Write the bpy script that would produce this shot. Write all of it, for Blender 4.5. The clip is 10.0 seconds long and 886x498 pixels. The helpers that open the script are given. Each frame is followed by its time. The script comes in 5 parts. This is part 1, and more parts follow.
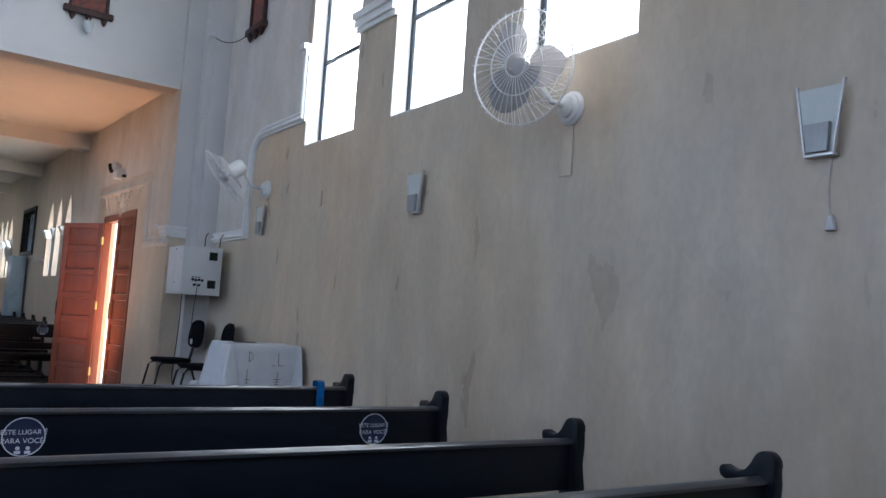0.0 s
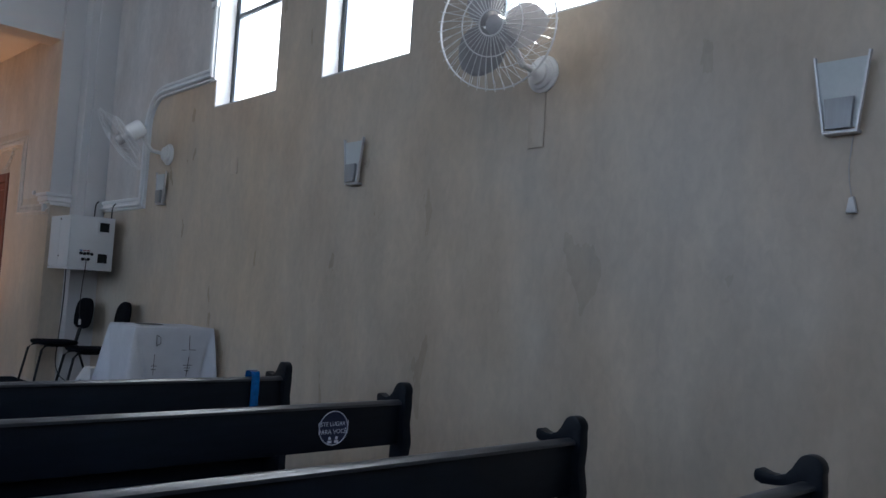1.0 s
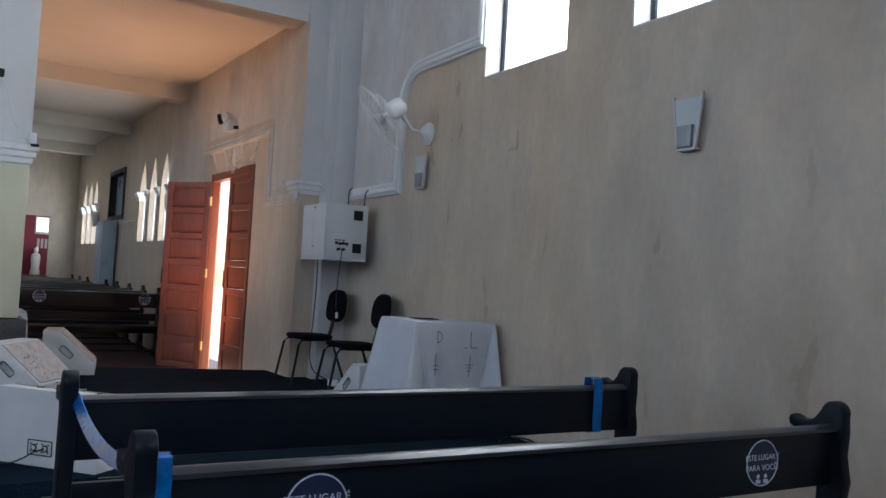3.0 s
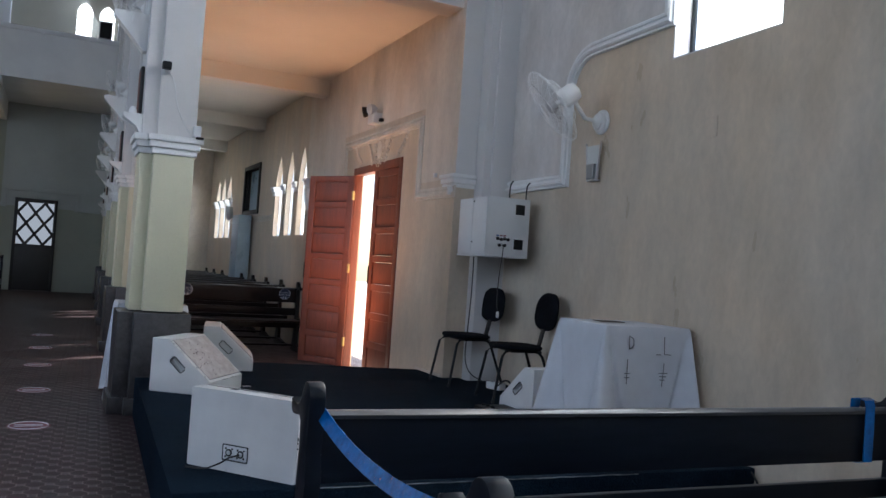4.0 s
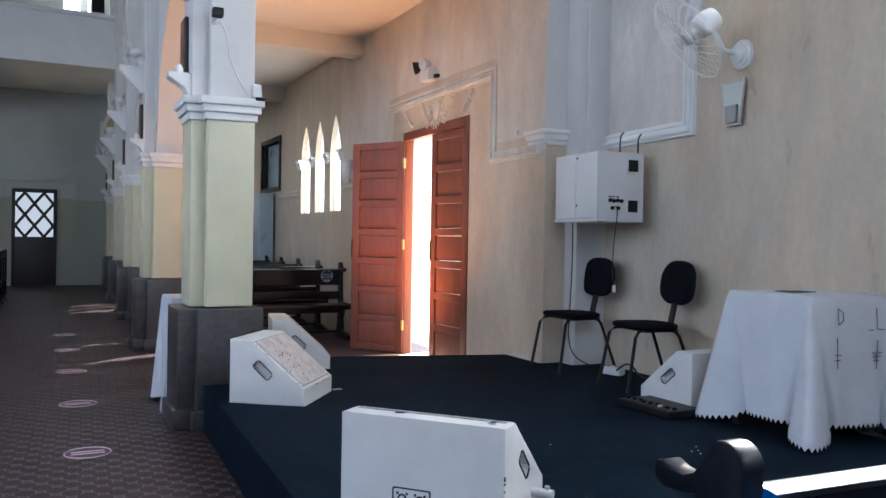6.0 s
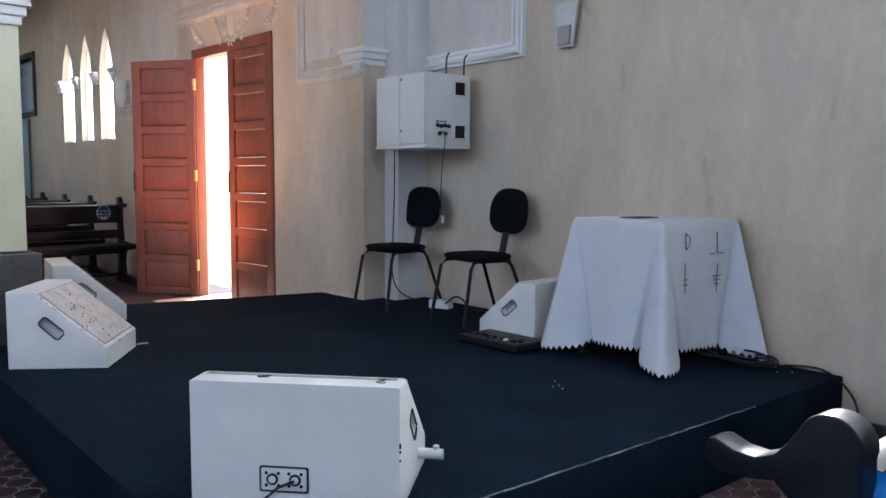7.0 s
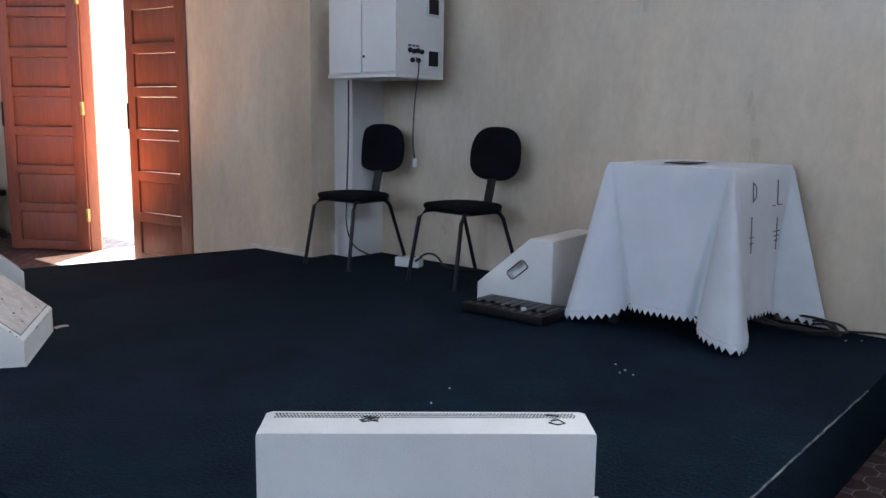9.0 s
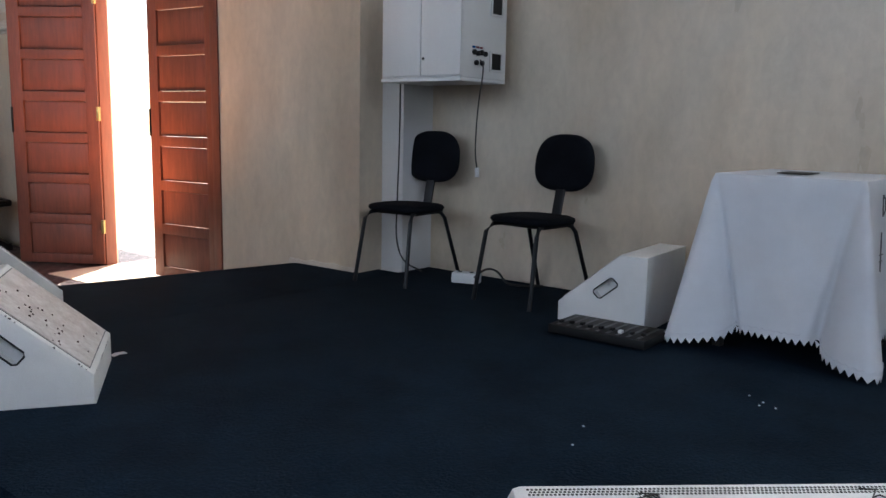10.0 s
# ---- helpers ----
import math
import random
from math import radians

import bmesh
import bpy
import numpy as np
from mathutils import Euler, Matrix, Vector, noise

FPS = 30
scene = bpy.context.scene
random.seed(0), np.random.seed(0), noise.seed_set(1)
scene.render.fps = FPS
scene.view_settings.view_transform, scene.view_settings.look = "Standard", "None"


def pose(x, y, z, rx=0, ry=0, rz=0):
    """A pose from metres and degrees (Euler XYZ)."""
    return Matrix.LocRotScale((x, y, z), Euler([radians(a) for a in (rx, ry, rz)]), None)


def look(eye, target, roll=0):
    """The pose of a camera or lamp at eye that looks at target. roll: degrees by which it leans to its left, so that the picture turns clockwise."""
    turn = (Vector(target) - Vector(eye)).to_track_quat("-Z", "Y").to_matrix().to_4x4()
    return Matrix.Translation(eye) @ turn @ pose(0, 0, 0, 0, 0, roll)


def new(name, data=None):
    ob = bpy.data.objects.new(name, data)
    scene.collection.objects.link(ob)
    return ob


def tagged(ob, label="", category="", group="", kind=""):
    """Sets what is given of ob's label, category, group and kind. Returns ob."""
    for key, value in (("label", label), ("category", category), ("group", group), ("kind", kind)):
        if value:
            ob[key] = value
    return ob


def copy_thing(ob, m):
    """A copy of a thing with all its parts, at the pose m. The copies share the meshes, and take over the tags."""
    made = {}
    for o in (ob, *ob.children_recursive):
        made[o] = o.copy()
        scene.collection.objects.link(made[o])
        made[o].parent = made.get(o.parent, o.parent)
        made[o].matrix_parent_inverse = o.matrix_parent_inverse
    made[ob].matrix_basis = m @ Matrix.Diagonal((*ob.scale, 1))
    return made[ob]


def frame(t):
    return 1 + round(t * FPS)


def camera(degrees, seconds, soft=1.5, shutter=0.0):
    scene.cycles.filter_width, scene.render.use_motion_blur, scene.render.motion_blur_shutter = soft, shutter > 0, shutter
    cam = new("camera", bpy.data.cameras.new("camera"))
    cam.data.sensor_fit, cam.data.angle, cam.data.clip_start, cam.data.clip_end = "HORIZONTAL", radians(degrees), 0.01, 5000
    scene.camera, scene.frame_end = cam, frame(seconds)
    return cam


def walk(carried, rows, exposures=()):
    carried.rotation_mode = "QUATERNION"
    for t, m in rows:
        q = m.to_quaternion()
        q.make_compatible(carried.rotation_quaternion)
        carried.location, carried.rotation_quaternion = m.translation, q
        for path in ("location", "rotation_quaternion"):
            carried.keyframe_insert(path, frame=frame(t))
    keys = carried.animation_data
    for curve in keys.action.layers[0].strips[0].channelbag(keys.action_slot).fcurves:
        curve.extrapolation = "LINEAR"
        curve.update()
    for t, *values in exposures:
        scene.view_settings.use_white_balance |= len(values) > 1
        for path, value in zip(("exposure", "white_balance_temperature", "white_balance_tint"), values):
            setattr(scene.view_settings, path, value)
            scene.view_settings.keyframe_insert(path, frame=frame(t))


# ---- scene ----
cam = camera(57.3, 10.0)

PATH = [
    (0, (-2.952, -6.431, 1.302), (-1.84, -4.778, 1.481), 3.7),
    (0.5, (-2.966, -6.135, 1.335), (-1.62, -4.661, 1.457), 3.5),
    (1, (-3.046, -5.837, 1.345), (-1.69, -4.372, 1.47), 3.5),
    (1.5, (-3.132, -5.559, 1.332), (-1.771, -4.098, 1.453), 2.5),
    (2, (-3.136, -5.27, 1.327), (-1.947, -3.666, 1.433), 2.5),
    (2.2, (-3.132, -5.162, 1.318), (-2.006, -3.512, 1.419), 2.5),
    (3.3, (-3.255, -4.48, 1.285), (-2.304, -2.722, 1.354), 3.6),
    (3.5, (-3.295, -4.364, 1.286), (-2.406, -2.573, 1.347), 3.7),
    (4, (-3.483, -4.094, 1.278), (-2.695, -2.256, 1.33), 3.9),
    (4.5, (-3.67, -3.867, 1.26), (-3.021, -1.976, 1.287), 3.3),
    (5, (-3.767, -3.529, 1.256), (-3.163, -1.623, 1.285), 1.9),
    (5.2, (-3.804, -3.407, 1.251), (-3.195, -1.502, 1.274), 1.8),
    (6.3, (-3.868, -2.696, 1.256), (-2.905, -0.943, 1.208), 0.7),
    (6.5, (-3.884, -2.596, 1.256), (-2.808, -0.911, 1.182), 0.6),
    (7, (-3.9, -2.318, 1.233), (-2.628, -0.785, 1.053), 0.3),
    (7.5, (-3.845, -2.022, 1.229), (-2.489, -0.57, 0.999), 0.4),
    (8, (-3.827, -1.747, 1.201), (-2.375, -0.397, 0.939), 1.1),
    (8.5, (-3.877, -1.535, 1.192), (-2.386, -0.241, 0.872), 1.3),
    (9, (-3.829, -1.261, 1.213), (-2.335, 0.028, 0.887), 0.9),
    (9.5, (-3.825, -1.007, 1.212), (-2.308, 0.256, 0.889), 0.9),
    (10, (-3.9, -0.699, 1.192), (-2.369, 0.55, 0.888), 1.1),
]
walk(cam, [(t, look(eye, target, roll)) for t, eye, target, roll in PATH],
     exposures=[(0, 1.95, 5820, 11), (0.5, 1.86, 5830, 11), (1, 1.32, 5850, 11), (1.5, 0.98, 5850, 11), (2.2, 1.25, 6020, 11), (3.3, 1.80, 5950, 11), (4, 1.80, 5950, 11), (4.5, 2.05, 5950, 11), (5.2, 2.31, 5900, 11), (6.3, 2.50, 5950, 11), (7.5, 2.42, 5900, 11), (8.5, 2.42, 6000, 11), (9.5, 2.35, 6120, 11), (10, 2.22, 6320, 11)])

# ---- world and light ----
SUN_EL, SUN_AZ = radians(35), radians(57)      # azimuth from +y towards +x
world = bpy.data.worlds.new("sky")
scene.world = world
world.use_nodes = True
wn = world.node_tree.nodes
sky = wn.new("ShaderNodeTexSky")
sky.sky_type, sky.sun_disc = "NISHITA", False
sky.sun_elevation, sky.sun_rotation = SUN_EL, SUN_AZ
wn["Background"].inputs["Strength"].default_value = 0.07
world.node_tree.links.new(sky.outputs[0], wn["Background"].inputs["Color"])

sun = new("sun", bpy.data.lights.new("sun", "SUN"))
sun.data.energy, sun.data.angle, sun.data.color = 5.0, radians(0.5), (1.0, 0.93, 0.82)
sd = Vector((math.sin(SUN_AZ) * math.cos(SUN_EL), math.cos(SUN_AZ) * math.cos(SUN_EL), math.sin(SUN_EL)))
sun.matrix_world = look(sd * 30, (0, 0, 0))

# the nave runs 2.2 degrees off the transept wall
NAVE = Matrix.Translation((-0.472, 2.75, 0)) @ Matrix.Rotation(radians(2.2), 4, "Z")

FAR = NAVE @ Matrix.Translation((-0.28, 0, 0))


def area(name, m, sx, sy, watts, colour, spread=180):
    """Daylight standing in an opening, or an added lamp; shines along the pose's -z."""
    d = bpy.data.lights.new(name, "AREA")
    d.shape, d.size, d.size_y, d.energy, d.color = "RECTANGLE", sx, sy, watts * 0.4, colour
    d.spread = radians(spread)
    ob = new(name, d)
    ob.matrix_world = m
    return ob


DAY, WARM = (0.72, 0.83, 1.0), (1.0, 0.48, 0.22)
WIN_Y = [(-0.63, 0.33), (-2.15, -1.21), (-3.67, -2.73), (-5.21, -4.27), (-6.75, -5.81)]
for a, b in WIN_Y:
    area("daylight", look((0.42, (a + b) / 2, 3.9), (-5, (a + b) / 2, 3.4)), b - a + 0.3, 2.5, 22, DAY)
# tall windows of the opposite wall and clerestory
for y, watts in ((-6, 24), (-1.5, 58), (3, 88), (7.5, 26), (12, 4)):
    area("daylight", look((-12.6, y, 4.2), (0, y, 2.2)), 1.8, 3.4, watts, DAY)
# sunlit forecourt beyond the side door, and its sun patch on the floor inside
area("forecourt_light", NAVE @ look((0.55, 2.08, 1.25), (-1.0, 2.08, 1.25)), 0.9, 2.2, 22, WARM)
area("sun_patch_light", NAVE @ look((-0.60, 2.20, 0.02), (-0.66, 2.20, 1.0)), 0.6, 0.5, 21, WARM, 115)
# added lamp in an unseen rear opening, brightens back-facing sides and tops
area("daylight", look((-5.6, -9.4, 6.2), (-2.5, 0, 0.3)), 3.0, 2.6, 88, DAY)
for a, b in ((5.03, 6.91), (10.79, 12.58)):
    area("daylight", NAVE @ look((0.5, (a + b) / 2, 2.4), (-3, (a + b) / 2, 2.0)), 2.2, 1.7, 12, DAY)
area("gallery_light", NAVE @ look((-2.6, 17.0, 7.6), (-5, 14, 6.5)), 1.0, 1.3, 30, DAY)
# added warm lamp under the gallery, no opening modelled, and the far main entrance
area("under_gallery_fill", NAVE @ look((-12.3, 15.2, 1.5), (-5.5, 16.2, 2.8)), 2.4, 2.6, 430, (1.0, 0.74, 0.45))
area("entrance_light", NAVE @ look((-7.2, 17.0, 2.2), (-7.2, 10, 2.6)), 1.8, 2.6, 22, (1.0, 0.72, 0.40))


# ---- materials ----
def mat(name, col, rough=0.6, metal=0.0, var=0.15, scale=3.0, bump=0.15, bscale=60.0, stretch=(1, 1, 1),
        tint=None, spec=0.5, rvar=0.12, dist=0.004, island=0.0):
    m = bpy.data.materials.new(name)
    m.use_nodes = True
    nt = m.node_tree
    n, link = nt.nodes, nt.links.new
    b = n["Principled BSDF"]
    b.inputs["Metallic"].default_value = metal
    b.inputs["Specular IOR Level"].default_value = spec
    co = n.new("ShaderNodeTexCoord")
    mp = n.new("ShaderNodeMapping")
    mp.inputs["Scale"].default_value = stretch
    link(co.outputs["Object"], mp.inputs["Vector"])

    def noise_tex(s, detail, rough_=0.6):
        t = n.new("ShaderNodeTexNoise")
        t.inputs["Scale"].default_value, t.inputs["Detail"].default_value, t.inputs["Roughness"].default_value = s, detail, rough_
        link(mp.outputs[0], t.inputs["Vector"])
        return t
    big, fine = noise_tex(scale, 4), noise_tex(bscale, 3)
    ramp = n.new("ShaderNodeValToRGB")
    lo = tint or [c * (1 - var) for c in col]
    ramp.color_ramp.elements[0].color, ramp.color_ramp.elements[0].position = (*lo, 1), 0.32
    ramp.color_ramp.elements[1].color, ramp.color_ramp.elements[1].position = (*[min(1, c * (1 + var * 0.5)) for c in col], 1), 0.68
    link(big.outputs["Fac"], ramp.inputs["Fac"])
    mix = n.new("ShaderNodeMixRGB")
    mix.blend_type, mix.inputs["Fac"].default_value = "OVERLAY", min(0.6, var * 1.6)
    link(ramp.outputs["Color"], mix.inputs[1])
    link(fine.outputs["Fac"], mix.inputs[2])
    last = mix.outputs[0]
    if island:
        oi, hs = n.new("ShaderNodeObjectInfo"), n.new("ShaderNodeHueSaturation")
        gi = n.new("ShaderNodeNewGeometry")
        ad, mr = n.new("ShaderNodeMath"), n.new("ShaderNodeMapRange")
        link(oi.outputs["Random"], ad.inputs[0])
        link(gi.outputs["Random Per Island"], ad.inputs[1])
        mr.inputs["From Max"].default_value = 2.0
        mr.inputs["To Min"].default_value, mr.inputs["To Max"].default_value = 1 - island, 1 + island
        link(ad.outputs[0], mr.inputs["Value"])
        link(mr.outputs[0], hs.inputs["Value"])
        link(last, hs.inputs["Color"])
        last = hs.outputs[0]
    link(last, b.inputs["Base Color"])
    rr = n.new("ShaderNodeMapRange")
    rr.inputs["To Min"].default_value, rr.inputs["To Max"].default_value = max(0.03, rough - rvar), min(1, rough + rvar)
    link(big.outputs["Fac"], rr.inputs["Value"])
    link(rr.outputs[0], b.inputs["Roughness"])
    if bump:
        bp = n.new("ShaderNodeBump")
        bp.inputs["Strength"].default_value, bp.inputs["Distance"].default_value = bump, dist
        ad2 = n.new("ShaderNodeMath")
        ad2.operation = "ADD"
        link(big.outputs["Fac"], ad2.inputs[0])
        link(fine.outputs["Fac"], ad2.inputs[1])
        link(ad2.outputs[0], bp.inputs["Height"])
        link(bp.outputs[0], b.inputs["Normal"])
    return m


def stucco(name, warm, grey, rough=0.32, relief=0.55):
    """Trowelled lime stucco: broad clouds of two tones, vertical trowel streaks, polished patches."""
    m = bpy.data.materials.new(name)
    m.use_nodes = True
    nt = m.node_tree
    n, link = nt.nodes, nt.links.new
    b = n["Principled BSDF"]
    co = n.new("ShaderNodeTexCoord")

    def tex(scale, stretch, detail, distort=0.0):
        mp, t = n.new("ShaderNodeMapping"), n.new("ShaderNodeTexNoise")
        mp.inputs["Scale"].default_value = stretch
        link(co.outputs["Object"], mp.inputs["Vector"])
        link(mp.outputs[0], t.inputs["Vector"])
        t.inputs["Scale"].default_value, t.inputs["Detail"].default_value, t.inputs["Distortion"].default_value = scale, detail, distort
        return t.outputs["Fac"]

    def ranged(v, lo, hi, to0, to1):
        r = n.new("ShaderNodeMapRange")
        for k, q in zip(("From Min", "From Max", "To Min", "To Max"), (lo, hi, to0, to1)):
            r.inputs[k].default_value = q
        link(v, r.inputs["Value"])
        return r.outputs[0]
    cloud, streak, fine, stain = tex(0.75, (1, 1, 0.6), 4, 0.3), tex(6.0, (1, 1, 0.34), 8, 0.5), tex(24, (1, 1, 0.6), 8, 0.5), tex(3.6, (1, 1, 0.42), 9, 0.25)
    mix = n.new("ShaderNodeMixRGB")
    mix.inputs[1].default_value, mix.inputs[2].default_value = (*warm, 1), (*grey, 1)
    link(ranged(cloud, 0.38, 0.62, 0, 1), mix.inputs["Fac"])
    mul = n.new("ShaderNodeMath")
    mul.operation = "MULTIPLY"
    link(ranged(streak, 0.3, 0.7, 0.955, 1.045), mul.inputs[0])
    link(ranged(stain, 0.30, 0.70, 0.87, 1.09), mul.inputs[1])
    mul2 = n.new("ShaderNodeMath")
    mul2.operation = "MULTIPLY"
    link(mul.outputs[0], mul2.inputs[0])
    link(ranged(fine, 0.3, 0.7, 0.94, 1.05), mul2.inputs[1])
    brown = n.new("ShaderNodeMixRGB")
    brown.inputs[2].default_value = (*[c * k for c, k in zip(warm, (0.78, 0.70, 0.62))], 1)
    link(ranged(tex(1.4, (1, 1, 0.6), 8, 0.2), 0.46, 0.82, 0, 0.55), brown.inputs["Fac"])
    link(mix.outputs[0], brown.inputs[1])
    hs = n.new("ShaderNodeHueSaturation")
    link(brown.outputs[0], hs.inputs["Color"])
    link(mul2.outputs[0], hs.inputs["Value"])
    link(hs.outputs[0], b.inputs["Base Color"])
    link(ranged(stain, 0.30, 0.70, rough - 0.06, rough + 0.14), b.inputs["Roughness"])
    ad = n.new("ShaderNodeMath")
    link(streak, ad.inputs[0])
    link(ranged(fine, 0, 1, 0, 0.9), ad.inputs[1])
    bp = n.new("ShaderNodeBump")
    bp.inputs["Strength"].default_value, bp.inputs["Distance"].default_value = relief, 0.007
    link(ad.outputs[0], bp.inputs["Height"])
    link(bp.outputs[0], b.inputs["Normal"])
    return m


STUCCO = stucco("beige_trowelled_stucco", (0.580, 0.471, 0.346), (0.525, 0.462, 0.376), relief=0.30)
PANEL = stucco("grey_white_wall_paint", (0.61, 0.57, 0.53), (0.61, 0.59, 0.57), 0.5)
PALEBEIGE = stucco("pale_beige_wall_paint", (0.64, 0.57, 0.48), (0.62, 0.58, 0.52), 0.55, 0.25)
NAVESTUCCO = stucco("smooth_peach_beige_stucco", (0.60, 0.49, 0.365), (0.55, 0.48, 0.39), 0.42, 0.16)
GALWHITE = mat("white_gallery_paint", (0.80, 0.82, 0.83), 0.6, var=0.06, scale=1.5, bump=0.1, bscale=90)
GALCREAM = mat("cream_gallery_paint", (0.46, 0.44, 0.36), 0.6, var=0.06, scale=1.5, bump=0.1, bscale=90)
DARKDOOR = mat("dark_red_brown_wood", (0.090, 0.028, 0.024), 0.4, var=0.4, scale=4, bump=0.2, bscale=50)
WHITE = mat("white_wall_paint", (0.64, 0.63, 0.62), 0.6, var=0.05, scale=1.5, bump=0.12, bscale=90)
TRIM = mat("white_moulding_paint", (0.76, 0.76, 0.75), 0.5, var=0.05, scale=4, bump=0.08)
CREAM = mat("cream_pillar_paint", (0.60, 0.58, 0.42), 0.45, var=0.06, scale=2, bump=0.1)
CEIL = mat("aisle_ceiling_paint", (0.72, 0.68, 0.62), 0.7, var=0.05, scale=1.2, bump=0.1)
# yellow raised to hold the warm sunlight bounced round the main entrance
YELLOW = mat("yellow_paint_with_warm_light", (0.82, 0.58, 0.24), 0.6, var=0.08, scale=1.5, bump=0.1)
STONE = mat("dark_grey_granite", (0.050, 0.047, 0.049), 0.35, var=0.4, scale=25, bump=0.05, bscale=150)
CARPET = mat("black_carpet", (0.0052, 0.0116, 0.0200), 0.95, var=0.9, scale=3.0, bump=1.0, bscale=95, spec=0.06, dist=0.006, tint=(0.0028, 0.0080, 0.0155))
WORNEDGE = mat("worn_grey_carpet_edge", (0.17, 0.18, 0.19), 0.8, var=0.8, scale=9, bump=0.3, tint=(0.01, 0.013, 0.018))
# base lighter than PEW, so part of the window sheen is in the colour
RAIL = mat("polished_black_wood", (0.022, 0.026, 0.034), 0.28, spec=1.0, var=0.4, scale=3, bump=0.04, bscale=40, stretch=(0.15, 1, 1), rvar=0.05)
# grey-green end wall paints, toned down to carry some of the gallery's shade
ENDGREY = mat("grey_green_paint_with_shade", (0.50, 0.54, 0.52), 0.6, var=0.06, scale=1.5, bump=0.1)
ENDGREEN = mat("dull_green_paint_with_shade", (0.40, 0.42, 0.34), 0.5, var=0.06, scale=1.5, bump=0.1)
GROUT = mat("grey_grout", (0.30, 0.26, 0.25), 0.8, var=0.2, scale=4, bump=0.2)
DOT = mat("grey_square_tile", (0.070, 0.054, 0.056), 0.45, var=0.3, scale=6, bump=0.05, bscale=80, island=0.25)
TILE = mat("red_brown_octagon_tile", (0.036, 0.0155, 0.018), 0.46, spec=0.35, var=0.35, scale=6, bump=0.05, bscale=80, island=0.35)
PEW = mat("black_lacquered_wood", (0.006, 0.009, 0.015), 0.33, var=0.25, scale=3, bump=0.1, bscale=40, stretch=(0.15, 1, 1), spec=0.2)
BROWNPEW = mat("dark_brown_wood", (0.010, 0.006, 0.006), 0.36, spec=0.3, var=0.4, scale=3, bump=0.1, bscale=40, stretch=(0.15, 1, 1))
DOORWOOD = mat("red_brown_varnished_wood", (0.19, 0.052, 0.028), 0.48, var=0.3, scale=3, bump=0.12, bscale=50, stretch=(1, 1, 0.12))
BLACKWOOD = mat("dark_stained_wood", (0.02, 0.017, 0.015), 0.45, var=0.3, scale=4, bump=0.1)
SPEAKER = mat("white_textured_paint", (0.66, 0.66, 0.65), 0.55, var=0.08, scale=5, bump=0.45, bscale=260, dist=0.002)
WORN = mat("worn_painted_grille", (0.58, 0.55, 0.53), 0.6, var=0.2, scale=14, bump=0.2, tint=(0.46, 0.41, 0.39))
METALBOX = mat("grey_white_enamel", (0.66, 0.67, 0.67), 0.4, var=0.04, scale=3, bump=0.03)
BLACKPL = mat("black_plastic", (0.007, 0.007, 0.008), 0.5, spec=0.25, var=0.3, scale=9, bump=0.05)
FABRIC = mat("black_upholstery", (0.006, 0.007, 0.010), 0.9, var=0.4, scale=8, bump=0.4, bscale=300, spec=0.08)
LEGS = mat("black_painted_steel", (0.007, 0.008, 0.010), 0.38, spec=0.3, metal=0.0, var=0.2, scale=9, bump=0.03)
CLOTH = mat("white_cotton", (0.63, 0.65, 0.69), 0.85, var=0.06, scale=7, bump=0.45, bscale=300, dist=0.004)
THREAD = mat("grey_embroidery_thread", (0.10, 0.10, 0.11), 0.7, var=0.2, scale=30, bump=0.1)
FANWHITE = mat("white_fan_enamel", (0.82, 0.82, 0.81), 0.35, var=0.05, scale=6, bump=0.03)
FANGREY = mat("grey_fan_blade", (0.42, 0.41, 0.41), 0.4, var=0.08, scale=6, bump=0.03)
STEEL = mat("brushed_steel", (0.66, 0.66, 0.67), 0.42, metal=0.7, var=0.1, scale=20, bump=0.03)
CUPSTEEL = mat("dull_cup_steel", (0.34, 0.35, 0.36), 0.45, metal=0.6, var=0.1, scale=20, bump=0.03, stretch=(1, 1, 0.1))
FROST = mat("frosted_lamp_glass", (0.56, 0.60, 0.59), 0.3, var=0.06, scale=3, bump=0.02)
RIBBON = mat("blue_satin_ribbon", (0.003, 0.17, 0.56), 0.22, metal=0.45, var=0.3, scale=18, bump=0.5, bscale=40, spec=0.9)
STICK_BLUE = mat("dark_blue_vinyl", (0.012, 0.02, 0.06), 0.4, var=0.15, scale=9, bump=0.02)
STICK_WHITE = mat("white_vinyl_print", (0.62, 0.64, 0.72), 0.5, var=0.05, scale=9, bump=0.02)
STICK_RED = mat("dark_red_vinyl", (0.18, 0.03, 0.05), 0.45, var=0.2, scale=20, bump=0.02)
DARKFRAME = mat("dark_window_frame_paint", (0.035, 0.04, 0.045), 0.4, var=0.15, scale=9, bump=0.03)
GOLDRED = mat("dark_carved_red_gilt", (0.05, 0.018, 0.014), 0.5, var=0.6, scale=14, bump=0.4)
PAINTING = mat("old_red_painting", (0.20, 0.05, 0.03), 0.5, var=0.8, scale=16, bump=0.1, tint=(0.05, 0.03, 0.03))
BRASS = mat("worn_brass", (0.55, 0.38, 0.14), 0.35, metal=0.9, var=0.2, scale=20, bump=0.03)
CRIMSON = mat("crimson_panel", (0.22, 0.015, 0.04), 0.6, var=0.2, scale=2, bump=0.1)
DARKNAVY = mat("dark_navy_cloth", (0.008, 0.011, 0.02), 0.8, var=0.3, scale=3, bump=0.1)
PALEBLUE = mat("pale_blue_banner", (0.34, 0.46, 0.54), 0.3, var=0.15, scale=2, bump=0.05)
PAVING = mat("sunlit_paving", (0.62, 0.54, 0.44), 0.8, var=0.15, scale=2, bump=0.2)
WIRE = mat("black_rubber_cable", (0.012, 0.012, 0.013), 0.5, var=0.2, scale=20, bump=0.02)


